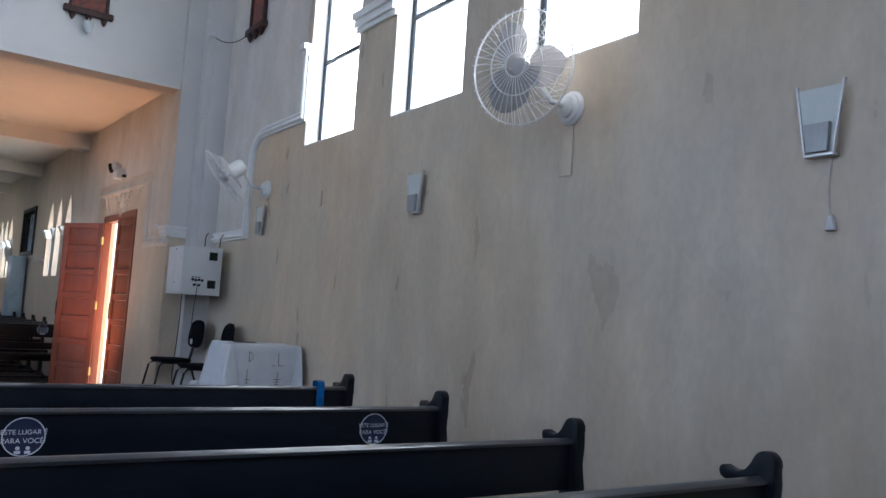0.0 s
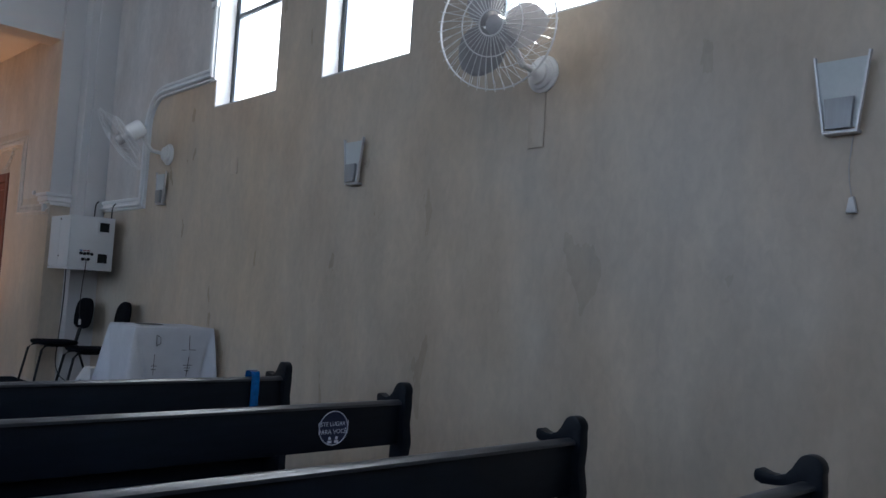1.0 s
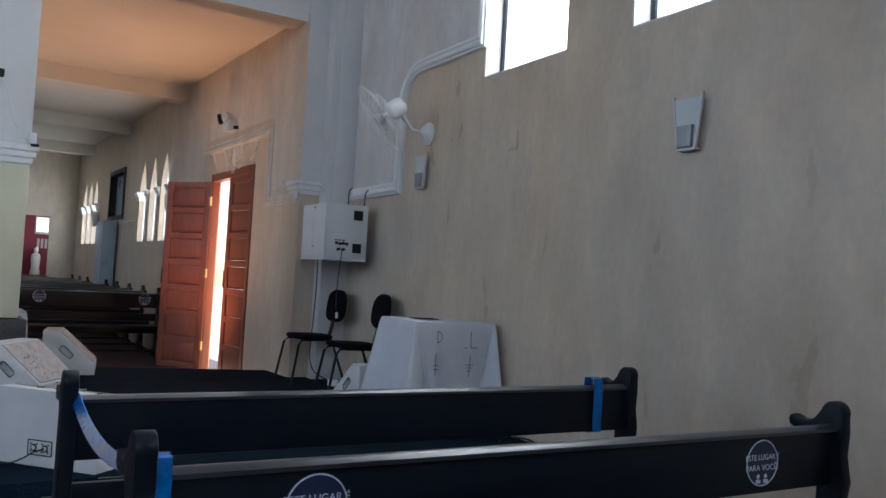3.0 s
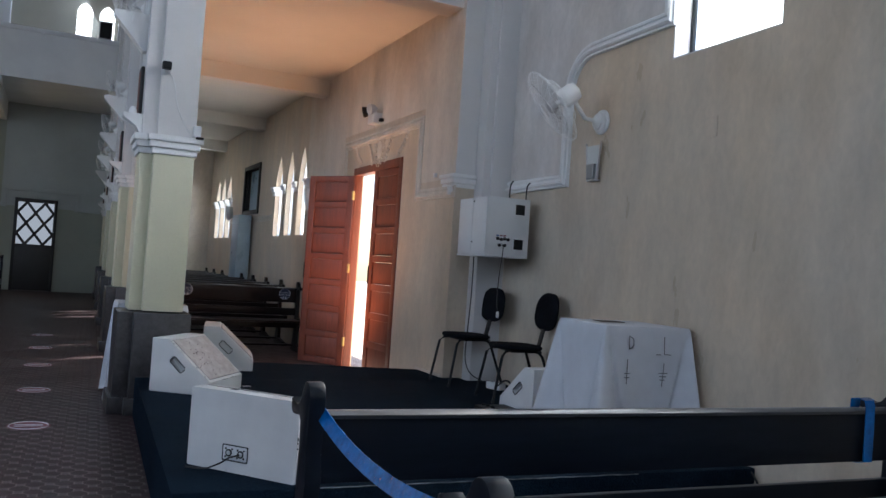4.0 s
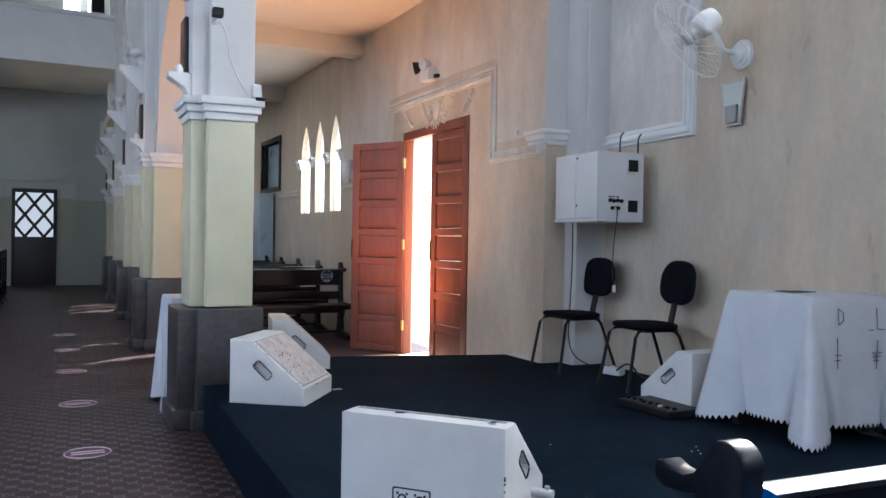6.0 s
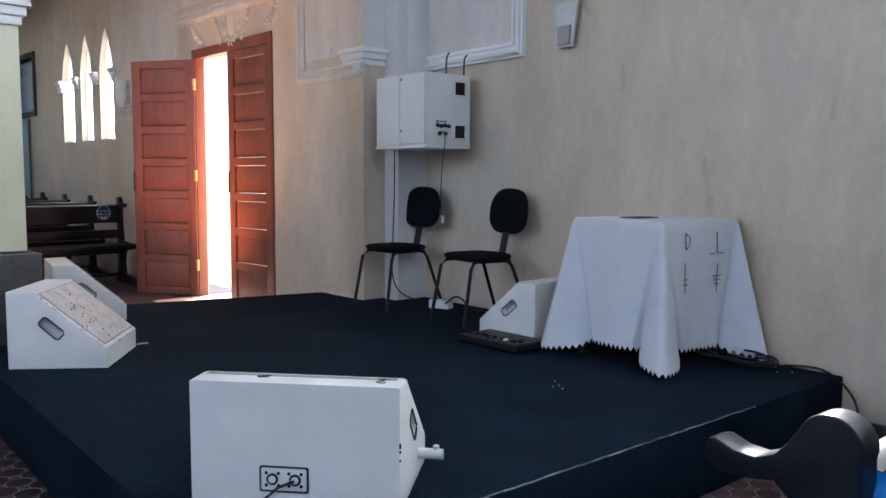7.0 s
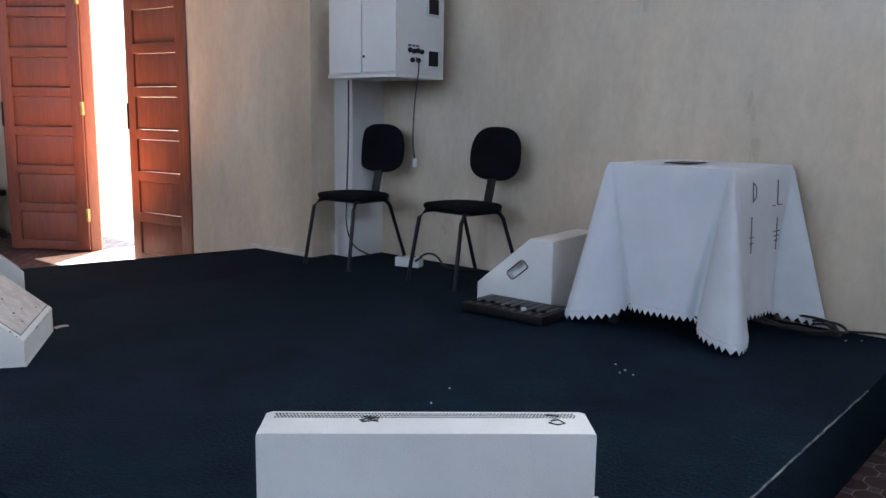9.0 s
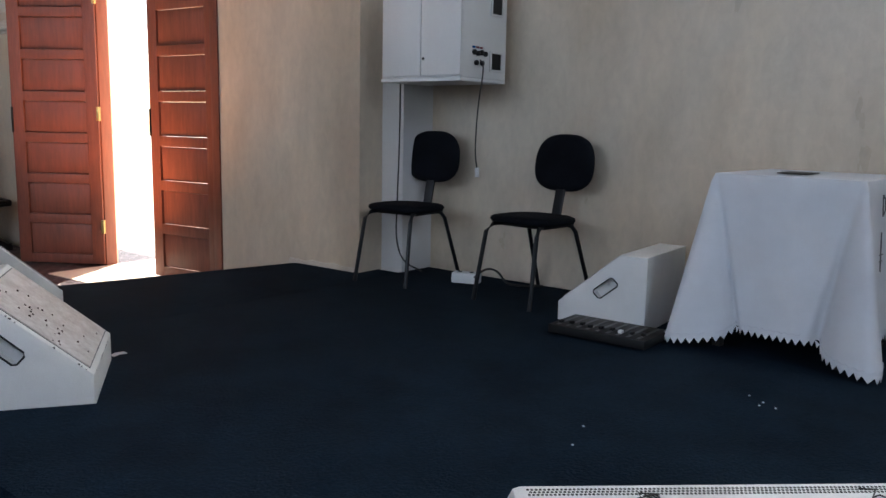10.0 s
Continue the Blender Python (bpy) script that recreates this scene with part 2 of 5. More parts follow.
def glass_mat(name, colour):
    m = bpy.data.materials.new(name)
    m.use_nodes = True
    nt = m.node_tree
    nt.nodes.clear()
    out, tr, gl, mx = (nt.nodes.new("ShaderNode" + k) for k in ("OutputMaterial", "BsdfTransparent", "BsdfGlossy", "MixShader"))
    tr.inputs["Color"].default_value = (*colour, 1)
    gl.inputs["Roughness"].default_value = 0.08
    mx.inputs["Fac"].default_value = 0.06
    nt.links.new(tr.outputs[0], mx.inputs[1])
    nt.links.new(gl.outputs[0], mx.inputs[2])
    nt.links.new(mx.outputs[0], out.inputs["Surface"])
    return m


GLASS = glass_mat("window_glass", (0.93, 0.97, 1.0))
CLEARPL = glass_mat("clear_plastic", (0.93, 0.93, 0.93))
SLIDER = mat("grey_mixer_print", (0.075, 0.078, 0.080), 0.5, var=0.3, scale=40, bump=0.05)
SLOT = mat("dark_slot_paint", (0.018, 0.018, 0.018), 0.7, var=0.1, scale=9, bump=0.02)


def glow_mat(name, colour, strength):
    m = bpy.data.materials.new(name)
    m.use_nodes = True
    nt = m.node_tree
    e = nt.nodes.new("ShaderNodeEmission")
    e.inputs["Color"].default_value, e.inputs["Strength"].default_value = (*colour, 1), strength
    nt.links.new(e.outputs[0], nt.nodes["Material Output"].inputs["Surface"])
    return m


def frosted_pane(name, colour):
    m = bpy.data.materials.new(name)
    m.use_nodes = True
    nt = m.node_tree
    nt.nodes.clear()
    out, tr, gl, mx = (nt.nodes.new("ShaderNode" + k) for k in ("OutputMaterial", "BsdfTranslucent", "BsdfGlossy", "MixShader"))
    tr.inputs["Color"].default_value = (*colour, 1)
    gl.inputs["Roughness"].default_value = 0.25
    mx.inputs["Fac"].default_value = 0.04
    nt.links.new(tr.outputs[0], mx.inputs[1])
    nt.links.new(gl.outputs[0], mx.inputs[2])
    nt.links.new(mx.outputs[0], out.inputs["Surface"])
    return m


FROSTPANE = frosted_pane("sunlit_frosted_glass", (0.90, 0.94, 0.97))
SKYGLOW = glow_mat("bright_overexposed_sky", (0.93, 0.97, 1.0), 1.2)


# ---- mesh helpers ----
def box(bm, x0, y0, z0, x1, y1, z1, bev=0.0, seg=2):
    m = Matrix.Translation(((x0 + x1) / 2, (y0 + y1) / 2, (z0 + z1) / 2)) @ Matrix.Diagonal((abs(x1 - x0), abs(y1 - y0), abs(z1 - z0), 1))
    vs = bmesh.ops.create_cube(bm, size=1, matrix=m)["verts"]
    if bev:
        es = list({e for v in vs for e in v.link_edges})
        bmesh.ops.bevel(bm, geom=es, offset=bev, segments=seg, affect="EDGES", profile=0.6)
    return bm


def prism(bm, pts, axis, a, b, bev=0.0):
    """A polygon drawn in the two other axes, extruded along axis from a to b."""
    def put(u, v, w):
        return {"x": (w, u, v), "y": (u, w, v), "z": (u, v, w)}[axis]
    lo = [bm.verts.new(put(u, v, a)) for u, v in pts]
    hi = [bm.verts.new(put(u, v, b)) for u, v in pts]
    fs = [bm.faces.new(lo), bm.faces.new(hi[::-1])]
    k = len(pts)
    fs += [bm.faces.new((lo[i], hi[i], hi[(i + 1) % k], lo[(i + 1) % k])) for i in range(k)]
    bmesh.ops.recalc_face_normals(bm, faces=fs)
    if bev:
        es = list({e for f in fs[:2] for e in f.edges})
        bmesh.ops.bevel(bm, geom=es, offset=bev, segments=2, affect="EDGES", profile=0.6)
    return bm


def tube(bm, pts, r, seg=8, r1=None):
    """A round rod along a line of points."""
    pts = [Vector(p) for p in pts]
    rings, up = [], Vector((0.123, 0.32, 0.94))
    for i, p in enumerate(pts):
        d = (pts[min(i + 1, len(pts) - 1)] - pts[max(i - 1, 0)]).normalized()
        s = d.cross(up)
        s = s.normalized() if s.length > 1e-4 else d.orthogonal().normalized()
        t = s.cross(d)
        rad = r if r1 is None else r + (r1 - r) * i / (len(pts) - 1)
        rings.append([bm.verts.new(p + rad * (math.cos(a) * s + math.sin(a) * t)) for a in (2 * math.pi * k / seg for k in range(seg))])
    for a, b in zip(rings, rings[1:]):
        for k in range(seg):
            bm.faces.new((a[k], a[(k + 1) % seg], b[(k + 1) % seg], b[k]))
    bm.faces.new(rings[0][::-1])
    bm.faces.new(rings[-1])
    return bm


def ring(bm, m, radius, r, n=40, seg=6):
    """A closed hoop of wire in the xy plane of m."""
    rows = []
    for i in range(n):
        a = 2 * math.pi * i / n
        rows.append([bm.verts.new(m @ Vector(((radius + r * math.cos(b)) * math.cos(a), (radius + r * math.cos(b)) * math.sin(a), r * math.sin(b))))
                     for b in (2 * math.pi * k / seg for k in range(seg))])
    for i in range(n):
        a, b = rows[i], rows[(i + 1) % n]
        for k in range(seg):
            bm.faces.new((a[k], b[k], b[(k + 1) % seg], a[(k + 1) % seg]))
    return bm


def lathe(bm, prof, m=Matrix(), seg=24):
    rows = [[bm.verts.new(m @ Vector((r * math.cos(a), r * math.sin(a), z))) for a in (2 * math.pi * k / seg for k in range(seg))] for r, z in prof]
    for a, b in zip(rows, rows[1:]):
        for k in range(seg):
            bm.faces.new((a[k], a[(k + 1) % seg], b[(k + 1) % seg], b[k]))
    bm.faces.new(rows[0][::-1])
    bm.faces.new(rows[-1])
    return bm


def link_mesh(name, bm, material, smooth=35):
    bmesh.ops.recalc_face_normals(bm, faces=bm.faces[:])
    me = bpy.data.meshes.new(name)
    bm.to_mesh(me)
    bm.free()
    me.materials.append(material)
    me.shade_smooth()
    me.set_sharp_from_angle(angle=radians(smooth))
    return new(name, me)


def part(name, bm, material, parent, label="", smooth=35):
    ob = link_mesh(name, bm, material, smooth)
    ob.parent = parent
    if label:
        ob["label"] = label
    return ob


def setting(name, bm, material, label, m=None, category=""):
    ob = link_mesh(name, bm, material)
    if m is not None:
        ob.matrix_world = m
    return tagged(ob, label, category, kind="structure")


def thing(name, m, label, category, group=""):
    ob = new(name)
    ob.empty_display_size = 0.1
    ob.matrix_world = m
    return tagged(ob, label, category, group)


def B():
    return bmesh.new()


# ---- structure ----
SHELL_X, REAR_Y, ROOF_Z = -12.8, -9.5, 9.2
END_Y = 17.2                                    # end wall, along the nave

ground = B()
box(ground, -60, -60, -0.22, 60, 60, -0.12)
setting("ground", ground, PAVING, "pale sunlit paving outside the church", category="ground")
fl = B()
box(fl, SHELL_X - 0.3, REAR_Y - 0.3, -0.12, 0.35, 2.6, -0.0016)
box(fl, SHELL_X - 2, 2.6, -0.12, 0.1, 21, -0.0016)
floor = setting("floor", fl, GROUT, "worn floor of small red-brown hexagonal tiles", category="floor")

# transept wall with five tall windows
WT, SILL, HEAD = 0.32, 2.80, 5.1
wa = B()
box(wa, 0, REAR_Y, 0, WT, 2.75, SILL)
edges = [REAR_Y] + [v for ab in reversed(WIN_Y) for v in ab] + [2.75]
for a, b in zip(edges[::2], edges[1::2]):
    box(wa, 0, a, SILL, WT, b, HEAD)
box(wa, 0, REAR_Y, HEAD, WT, 2.75, ROOF_Z)
setting("wall_east", wa, STUCCO, "tall beige trowelled stucco wall below high windows", category="wall")

# white paint above the moulding line, 4 mm proud
wp = B()
path = [(0.40, 3.72), (0.40, 3.13), (1.28, 3.13)]
for k in range(1, 9):
    a = math.pi / 2 * k / 8
    path.append((1.28 + 0.36 * math.sin(a), 2.77 + 0.36 * math.cos(a)))
path += [(1.64, 2.12), (2.585, 2.12)]
prism(wp, path + [(2.585, ROOF_Z - 0.02), (0.40, ROOF_Z - 0.02)], "x", -0.004, 0.0)
setting("wall_paint", wp, PANEL, "white painted upper wall above the moulding", category="wall")
for (a0, b0), (a1, b1) in zip(WIN_Y, WIN_Y[1:]):
    setting("wall_paint", box(B(), -0.004, b1 + 0.04, 3.76, 0, a0 - 0.04, ROOF_Z - 0.02), PANEL, "white painted pier between two windows", category="wall")


def moulding(name, pts, m=None, material=None, label="stepped plaster moulding on the wall", relief=1.0):
    """A stepped profile along a line on a wall that faces -x; pts as (y, z), the paint lies to the left of the line."""
    bm = B()
    prof = [(0, -0.01), (-0.022, -0.01), (-0.034, 0.0), (-0.034, 0.018), (-0.02, 0.024), (-0.02, 0.046), (-0.048, 0.054), (-0.056, 0.066),
            (-0.048, 0.078), (-0.028, 0.082), (-0.028, 0.098), (0, 0.102)]
    rows = []
    for i, p in enumerate(pts):
        p = Vector(p)
        d0 = (p - Vector(pts[i - 1])).normalized() if i else None
        d1 = (Vector(pts[i + 1]) - p).normalized() if i < len(pts) - 1 else None
        d0, d1 = d0 or d1, d1 or d0
        nrm = Vector((-(d0 + d1).y, (d0 + d1).x)).normalized()
        k = 1 / max(0.4, nrm.dot(Vector((-d0.y, d0.x))))
        rows.append([bm.verts.new((x * relief, p.x + nrm.x * v * k, p.y + nrm.y * v * k)) for x, v in prof])
    for a, b in zip(rows, rows[1:]):
        for k in range(len(prof) - 1):
            bm.faces.new((a[k], a[k + 1], b[k + 1], b[k]))
    bm.faces.new(rows[0])
    bm.faces.new(rows[-1][::-1])
    return setting(name, bm, material or TRIM, label, m, "moulding")


moulding("trim_1", path[::-1])
# plaster capitals between the windows
for i, ((a0, b0), (a1, b1)) in enumerate(zip(WIN_Y, WIN_Y[1:])):
    bm = B()
    for z0, z1, o in ((3.60, 3.64, 0.03), (3.64, 3.70, 0.055), (3.70, 3.76, 0.08)):
        box(bm, -o, b1 - 0.02, z0, 0.05, a0 + 0.02, z1, 0.008)
    setting("trim_%d" % (i + 2), bm, TRIM, "white stepped capital between two windows", category="moulding")
bm = B()
for z0, z1, o in ((3.60, 3.64, 0.03), (3.64, 3.70, 0.055), (3.70, 3.76, 0.08)):
    box(bm, -o, 0.31, z0, 0.05, 0.41, z1, 0.008)
setting("trim_6", bm, TRIM, "short white capital beside the window", category="moulding")

# windows of the transept
for i, (a, b) in enumerate(WIN_Y):
    w = setting("window_%d" % (i + 1), box(box(box(B(), 0.004, a, SILL, WT, a + 0.012, HEAD), 0.004, b - 0.012, SILL, WT, b, HEAD), 0.004, a, SILL - 0.001, WT, b, SILL + 0.012),
                WHITE, "tall window with white reveals and dark steel frame", category="window")
    fr = B()
    x = 0.15
    for y in (a + 0.03, b - 0.03):
        box(fr, x - 0.02, y - 0.02, SILL + 0.012, x + 0.02, y + 0.02, HEAD, 0.004)
    for z in (SILL + 0.03, 3.60, 4.35, HEAD - 0.02):
        box(fr, x - 0.018, a + 0.05, z - 0.018, x + 0.018, b - 0.05, z + 0.018, 0.004)
    part("window_frame", fr, DARKFRAME, w, "dark steel window frame")
    for z0, z1 in ((SILL + 0.05, 3.58), (3.62, 4.33), (4.37, HEAD - 0.04)):
        p = part("pane", box(B(), x - 0.004, a + 0.05, z0, x + 0.004, b - 0.05, z1), FROSTPANE, w, "bright frosted pane")
        p.visible_shadow = False

# pilaster where the transept wall meets the nave wall
bm = B()
box(bm, -0.27, 2.585, 0, 0.05, 2.80, ROOF_Z)
box(bm, -0.20, 2.55, 1.95, 0.0, 2.585, ROOF_Z, 0.01)
setting("pilaster", bm, WHITE, "white painted corner pilaster", category="pilaster")

# nave wall: door opening, two groups of three lancets, one niche window
D0, D1, DH = 1.36, 2.80, 2.40
LANCETS = [(5.03, 5.48), (5.76, 6.18), (6.46, 6.91)]
LANCETS2 = [(10.79, 11.30), (11.42, 11.95), (12.07, 12.58)]
LZ0, LZS, LZ1 = 1.66, 2.45, 3.0
NT, AC = 0.36, 3.82                              # thickness, aisle ceiling
nw = B()


def lancet(bm, a, b, x0, x1, z0, zs, z1, top):
    """The wall round a pointed opening, from z0 to top."""
    c, h = (a + b) / 2, (b - a) / 2
    left = [(a, zs)] + [(a + h * t ** 1.7, zs + (z1 - zs) * t) for t in (k / 8 for k in range(1, 9))]
    prism(bm, [(a, top)] + left + [(c, top)], "x", x0, x1)
    prism(bm, [(2 * c - y, z) for y, z in [(a, top)] + left + [(c, top)]], "x", x0, x1)


box(nw, 0, 0, 0, NT, D0, AC)
box(nw, 0, D0, DH, NT, D1, AC)
box(nw, 0, D1, 0, 0.10, D1 + 0.9, AC)
box(nw, 0, D1 + 0.9, 0, NT, LANCETS[0][0], AC)
box(nw, 0, LANCETS[0][0], 0, NT, LANCETS[2][1], LZ0)
for g in (LANCETS, LANCETS2):
    for a, b in g:
        lancet(nw, a, b, 0, NT, LZ0, LZS, LZ1, AC)
    for (a, b), (c, d) in zip(g, g[1:]):
        box(nw, 0, b, LZ0, NT, c, AC)
box(nw, 0, LANCETS[2][1], 0, NT, 8.2, AC)
box(nw, 0, 8.2, 0, NT, 9.4, 2.16)
box(nw, 0, 8.2, 2.95, NT, 9.4, AC)
box(nw, 0, 9.4, 0, NT, LANCETS2[0][0], AC)
box(nw, 0, LANCETS2[0][0], 0, NT, LANCETS2[2][1], LZ0)
box(nw, 0, LANCETS2[2][1], 0, NT, END_Y + 0.3, AC)
setting("wall_nave", nw, NAVESTUCCO, "beige stucco side wall with door and lancet windows", NAVE, "wall")
bm = B()
box(bm, 0.002, 0, AC, NT + 0.4, END_Y + 0.3, ROOF_Z)
setting("wall_upper", bm, WHITE, "white upper wall", NAVE, "wall")

# stepped string course of the nave wall, rising over the door
moulding("trim_7", [(3.28, 2.06), (3.28, 2.82), (0.80, 2.82), (0.80, 2.06), (-0.02, 2.06)], NAVE, PALEBEIGE, relief=0.5)
moulding("trim_8", [(LANCETS[0][0] - 0.1, 2.02), (3.29, 2.02)], NAVE, PALEBEIGE, relief=0.5)
moulding("trim_9", [(8.1, 2.02), (LANCETS[2][1] + 0.1, 2.02)], NAVE, PALEBEIGE, relief=0.5)
moulding("trim_10", [(LANCETS2[0][0] - 0.1, 2.02), (9.5, 2.02)], NAVE, PALEBEIGE, relief=0.5)
bm = B()
prism(bm, [(-0.002, 2.14), (0.78, 2.14), (0.78, 2.90), (3.30, 2.90), (3.30, 2.10), (LANCETS[0][0], 2.10), (LANCETS[0][0], AC), (-0.002, AC)], "x", -0.004, 0)
setting("wall_paint_nave", bm, PALEBEIGE, "white painted wall above the string course", NAVE, "wall")
bm = B()
for z0, z1, o in ((2.05, 2.09, 0.015), (2.09, 2.14, 0.035), (2.14, 2.175, 0.055)):
    box(bm, -o, -o, z0, 0.20, 0.25, z1, 0.008)
setting("trim_11", bm, TRIM, "white stepped capital on the wall corner", NAVE, "moulding")
bm = box(B(), -0.004, -0.006, 2.175, 0.2, -0.0005, AC)
setting("wall_paint_corner", bm, WHITE, "white painted corner above the capital", NAVE, "wall")
bm = prism(B(), [(0.02, 0.28), (0.62, 0.28), (0.60, 0.318), (0.47, 0.312), (0.41, 0.325), (0.30, 0.318), (0.21, 0.328), (0.12, 0.315), (0.02, 0.322)], "x", -0.012, -0.001)
setting("baseboard_stage", bm, PALEBEIGE, "chipped beige skirting above the carpet", NAVE, "baseboard")
# pale slab over the tiles; its colour stands in for the sun patch
bm = box(B(), -0.50, D0 + 0.02, -0.003, NT + 0.3, D1 - 0.02, 0.006, 0.002)
setting("threshold", bm, PAVING, "pale threshold slab added to imitate the sun patch at the side door", NAVE, "threshold")
# lancet mullion capitals and glass
for gi, g in enumerate((LANCETS, LANCETS2)):
    w = setting("window_%d" % (6 + gi), box(B(), 0.1, g[0][0] - 0.02, LZ0 - 0.03, NT - 0.02, g[2][1] + 0.02, LZ0 + 0.01), WHITE, "three pointed lancet windows full of daylight", NAVE, "window")
    for y in (g[0][0] - 0.06, (g[0][1] + g[1][0]) / 2, (g[1][1] + g[2][0]) / 2, g[2][1] + 0.06):
        bm = B()
        for z0, z1, o in ((2.34, 2.40, 0.02), (2.40, 2.45, 0.04), (2.45, 2.49, 0.06)):
            box(bm, -o, y - 0.07 - o / 2, z0, 0.12, y + 0.07 + o / 2, z1, 0.006)
        part("capital", bm, TRIM, w, "white plaster capital")
    for a, b in g:
        p = part("pane", box(B(), 0.075, a - 0.01, LZ0, 0.083, b + 0.01, LZ1), FROSTPANE, w)
        p.visible_shadow = False

# aisle ceiling with cross beams
bm = B()
box(bm, -2.35, 0.12, AC, 0, END_Y, AC + 0.2)
for y in (0.12, 4.2, 8.0, 11.7, 15.2):
    box(bm, -2.35, y, AC - (0.08 if y < 1 else 0.22), -0.001, y + 0.28, AC + 0.01)
setting("ceiling", bm, CEIL, "pale aisle ceiling with shallow cross beams", NAVE, "ceiling")
# wall above the aisle mouth, facing the transept
bm = B()
box(bm, -2.36, 0.06, AC - 0.08, -0.001, 0.36, ROOF_Z)
setting("wall_aisle_mouth", bm, WHITE, "white wall above the aisle opening", NAVE, "wall")

# arcade wall between pillars, with flattened arches
PIL_Y = [0.0, 4.0, 7.6, 11.3, 15.0]


def lean(y):
    """The arcade draws nearer to the side wall towards the far end."""
    return 0.02 + 0.03 * y


aw = B()
for a, b in zip(PIL_Y, PIL_Y[1:] + [END_Y]):
    a0, b0 = a + 0.42, b
    c, h = (a0 + b0) / 2, (b0 - a0) / 2
    left = [(a0, 2.3)] + [(a0 + h * (1 - math.cos(t)), 2.3 + 1.35 * math.sin(t)) for t in (math.pi / 2 * k / 10 for k in range(1, 11))]
    prism(aw, [(a0, ROOF_Z)] + left + [(c, ROOF_Z)], "x", -2.63, -2.36)
    prism(aw, [(2 * c - y, z) for y, z in [(a0, ROOF_Z)] + left + [(c, ROOF_Z)]], "x", -2.63, -2.36)
for v in aw.verts:
    v.co.x += lean(v.co.y)
setting("wall_arcade", aw, WHITE, "white arcade wall with round arches", NAVE, "wall")


def pillar(y):
    ob = thing("pillar", NAVE @ pose(lean(y), y, 0), "square cream pillar with white capital on a dark granite base", "pillar", "nave pillars")
    bm = B()
    box(bm, -2.66, 0.0, 0.80, -2.35, 0.42, 2.06, 0.008)
    box(bm, -2.755, 0.07, 0.80, -2.65, 0.42, 2.06, 0.008)
    part("shaft", bm, CREAM, ob, "cream painted shaft")
    bm = B()
    box(bm, -2.645, 0.02, 2.18, -2.35, 0.42, ROOF_Z, 0.008)
    box(bm, -2.755, 0.07, 2.18, -2.64, 0.42, ROOF_Z, 0.008)
    part("upper_shaft", bm, WHITE, ob, "white painted upper shaft")
    bm = B()
    for z0, z1, o in ((2.04, 2.09, 0.016), (2.09, 2.14, 0.036), (2.14, 2.19, 0.055)):
        box(bm, -2.66 - o, -o, z0, -2.35 + o, 0.42 + o, z1, 0.006)
        box(bm, -2.755 - o, 0.07 - o, z0, -2.60, 0.42 + o, z1, 0.006)
    part("capital", bm, TRIM, ob, "white stepped capital")
    bm = B()
    box(bm, -2.72, -0.06, 0.0, -2.29, 0.48, 0.79, 0.008)
    box(bm, -2.835, 0.01, 0.0, -2.70, 0.48, 0.79, 0.008)
    box(bm, -2.75, -0.09, 0.0, -2.26, 0.51, 0.13, 0.01)
    box(bm, -2.865, -0.02, 0.0, -2.70, 0.51, 0.13, 0.01)
    part("base", bm, STONE, ob, "dark polished granite base")
    return ob


p0 = pillar(0.0)
for y in PIL_Y[1:]:
    copy_thing(p0, NAVE @ pose(lean(y), y, 0))

# end wall, gallery and outer shell
ew = B()
box(ew, -14, END_Y, 0, -7.9, END_Y + 0.3, ROOF_Z)
box(ew, -6.85, END_Y, 0, 0.3, END_Y + 0.3, ROOF_Z)
box(ew, -7.9, END_Y, 3.3, -6.85, END_Y + 0.3, ROOF_Z)
setting("wall_end", ew, ENDGREEN, "greenish cream end wall under the gallery", FAR, "wall")
bm = B()
box(bm, -14, END_Y - 0.012, 0, -7.9, END_Y, 4.87)
box(bm, -6.85, END_Y - 0.012, 0, -4.84, END_Y, 4.87)
box(bm, -7.9, END_Y - 0.012, 3.3, -6.85, END_Y, 4.87)
setting("wall_paint_end", bm, YELLOW, "yellow wall round the main entrance, warm sunlight in its paint", FAR, "wall")
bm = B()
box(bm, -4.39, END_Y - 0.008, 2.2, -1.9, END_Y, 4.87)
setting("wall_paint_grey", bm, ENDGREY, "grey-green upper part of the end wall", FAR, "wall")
bm = B()
box(bm, -14, END_Y - 0.012, 5.04, -1.9, END_Y, ROOF_Z - 0.01)
setting("wall_paint_gallery", bm, GALCREAM, "cream painted back wall of the gallery", FAR, "wall")
bm = B()
GY = 13.6
box(bm, -14, GY, 4.88, -2.2, END_Y, 5.03)
box(bm, -14, GY - 0.15, 4.88, -2.2, GY, 5.93)
box(bm, -14, GY - 0.2, 5.93, -2.2, GY + 0.05, 6.03, 0.02)
setting("gallery", bm, GALWHITE, "white organ gallery with plain parapet", NAVE, "gallery")
bm = B()
box(bm, -4.83, 13.55, 0, -4.40, 13.95, 4.88)
box(bm, -4.83, 13.95, 4.4, -4.40, END_Y, 4.88)
pg = setting("pilaster_gallery", bm, GALWHITE, "white column carrying the gallery", FAR, "column")
bm = B()
box(bm, -4.836, 13.544, 0, -4.394, 13.956, 2.18)
part("lower_shaft", bm, ENDGREEN, pg, "dull green lower part")
bm = B()
for z0, z1, o in ((2.16, 2.20, 0.02), (2.20, 2.24, 0.045)):
    box(bm, -4.83 - o, 13.55 - o, z0, -4.40 + o, 13.95 + o, z1, 0.006)
box(bm, -4.87, 13.50, 4.70, -4.36, 14.0, 4.87, 0.01)
part("moulding", bm, GALWHITE, pg)
bm = B()
box(bm, SHELL_X - 0.3, REAR_Y - 0.3, 0, SHELL_X, 21, 2.4)
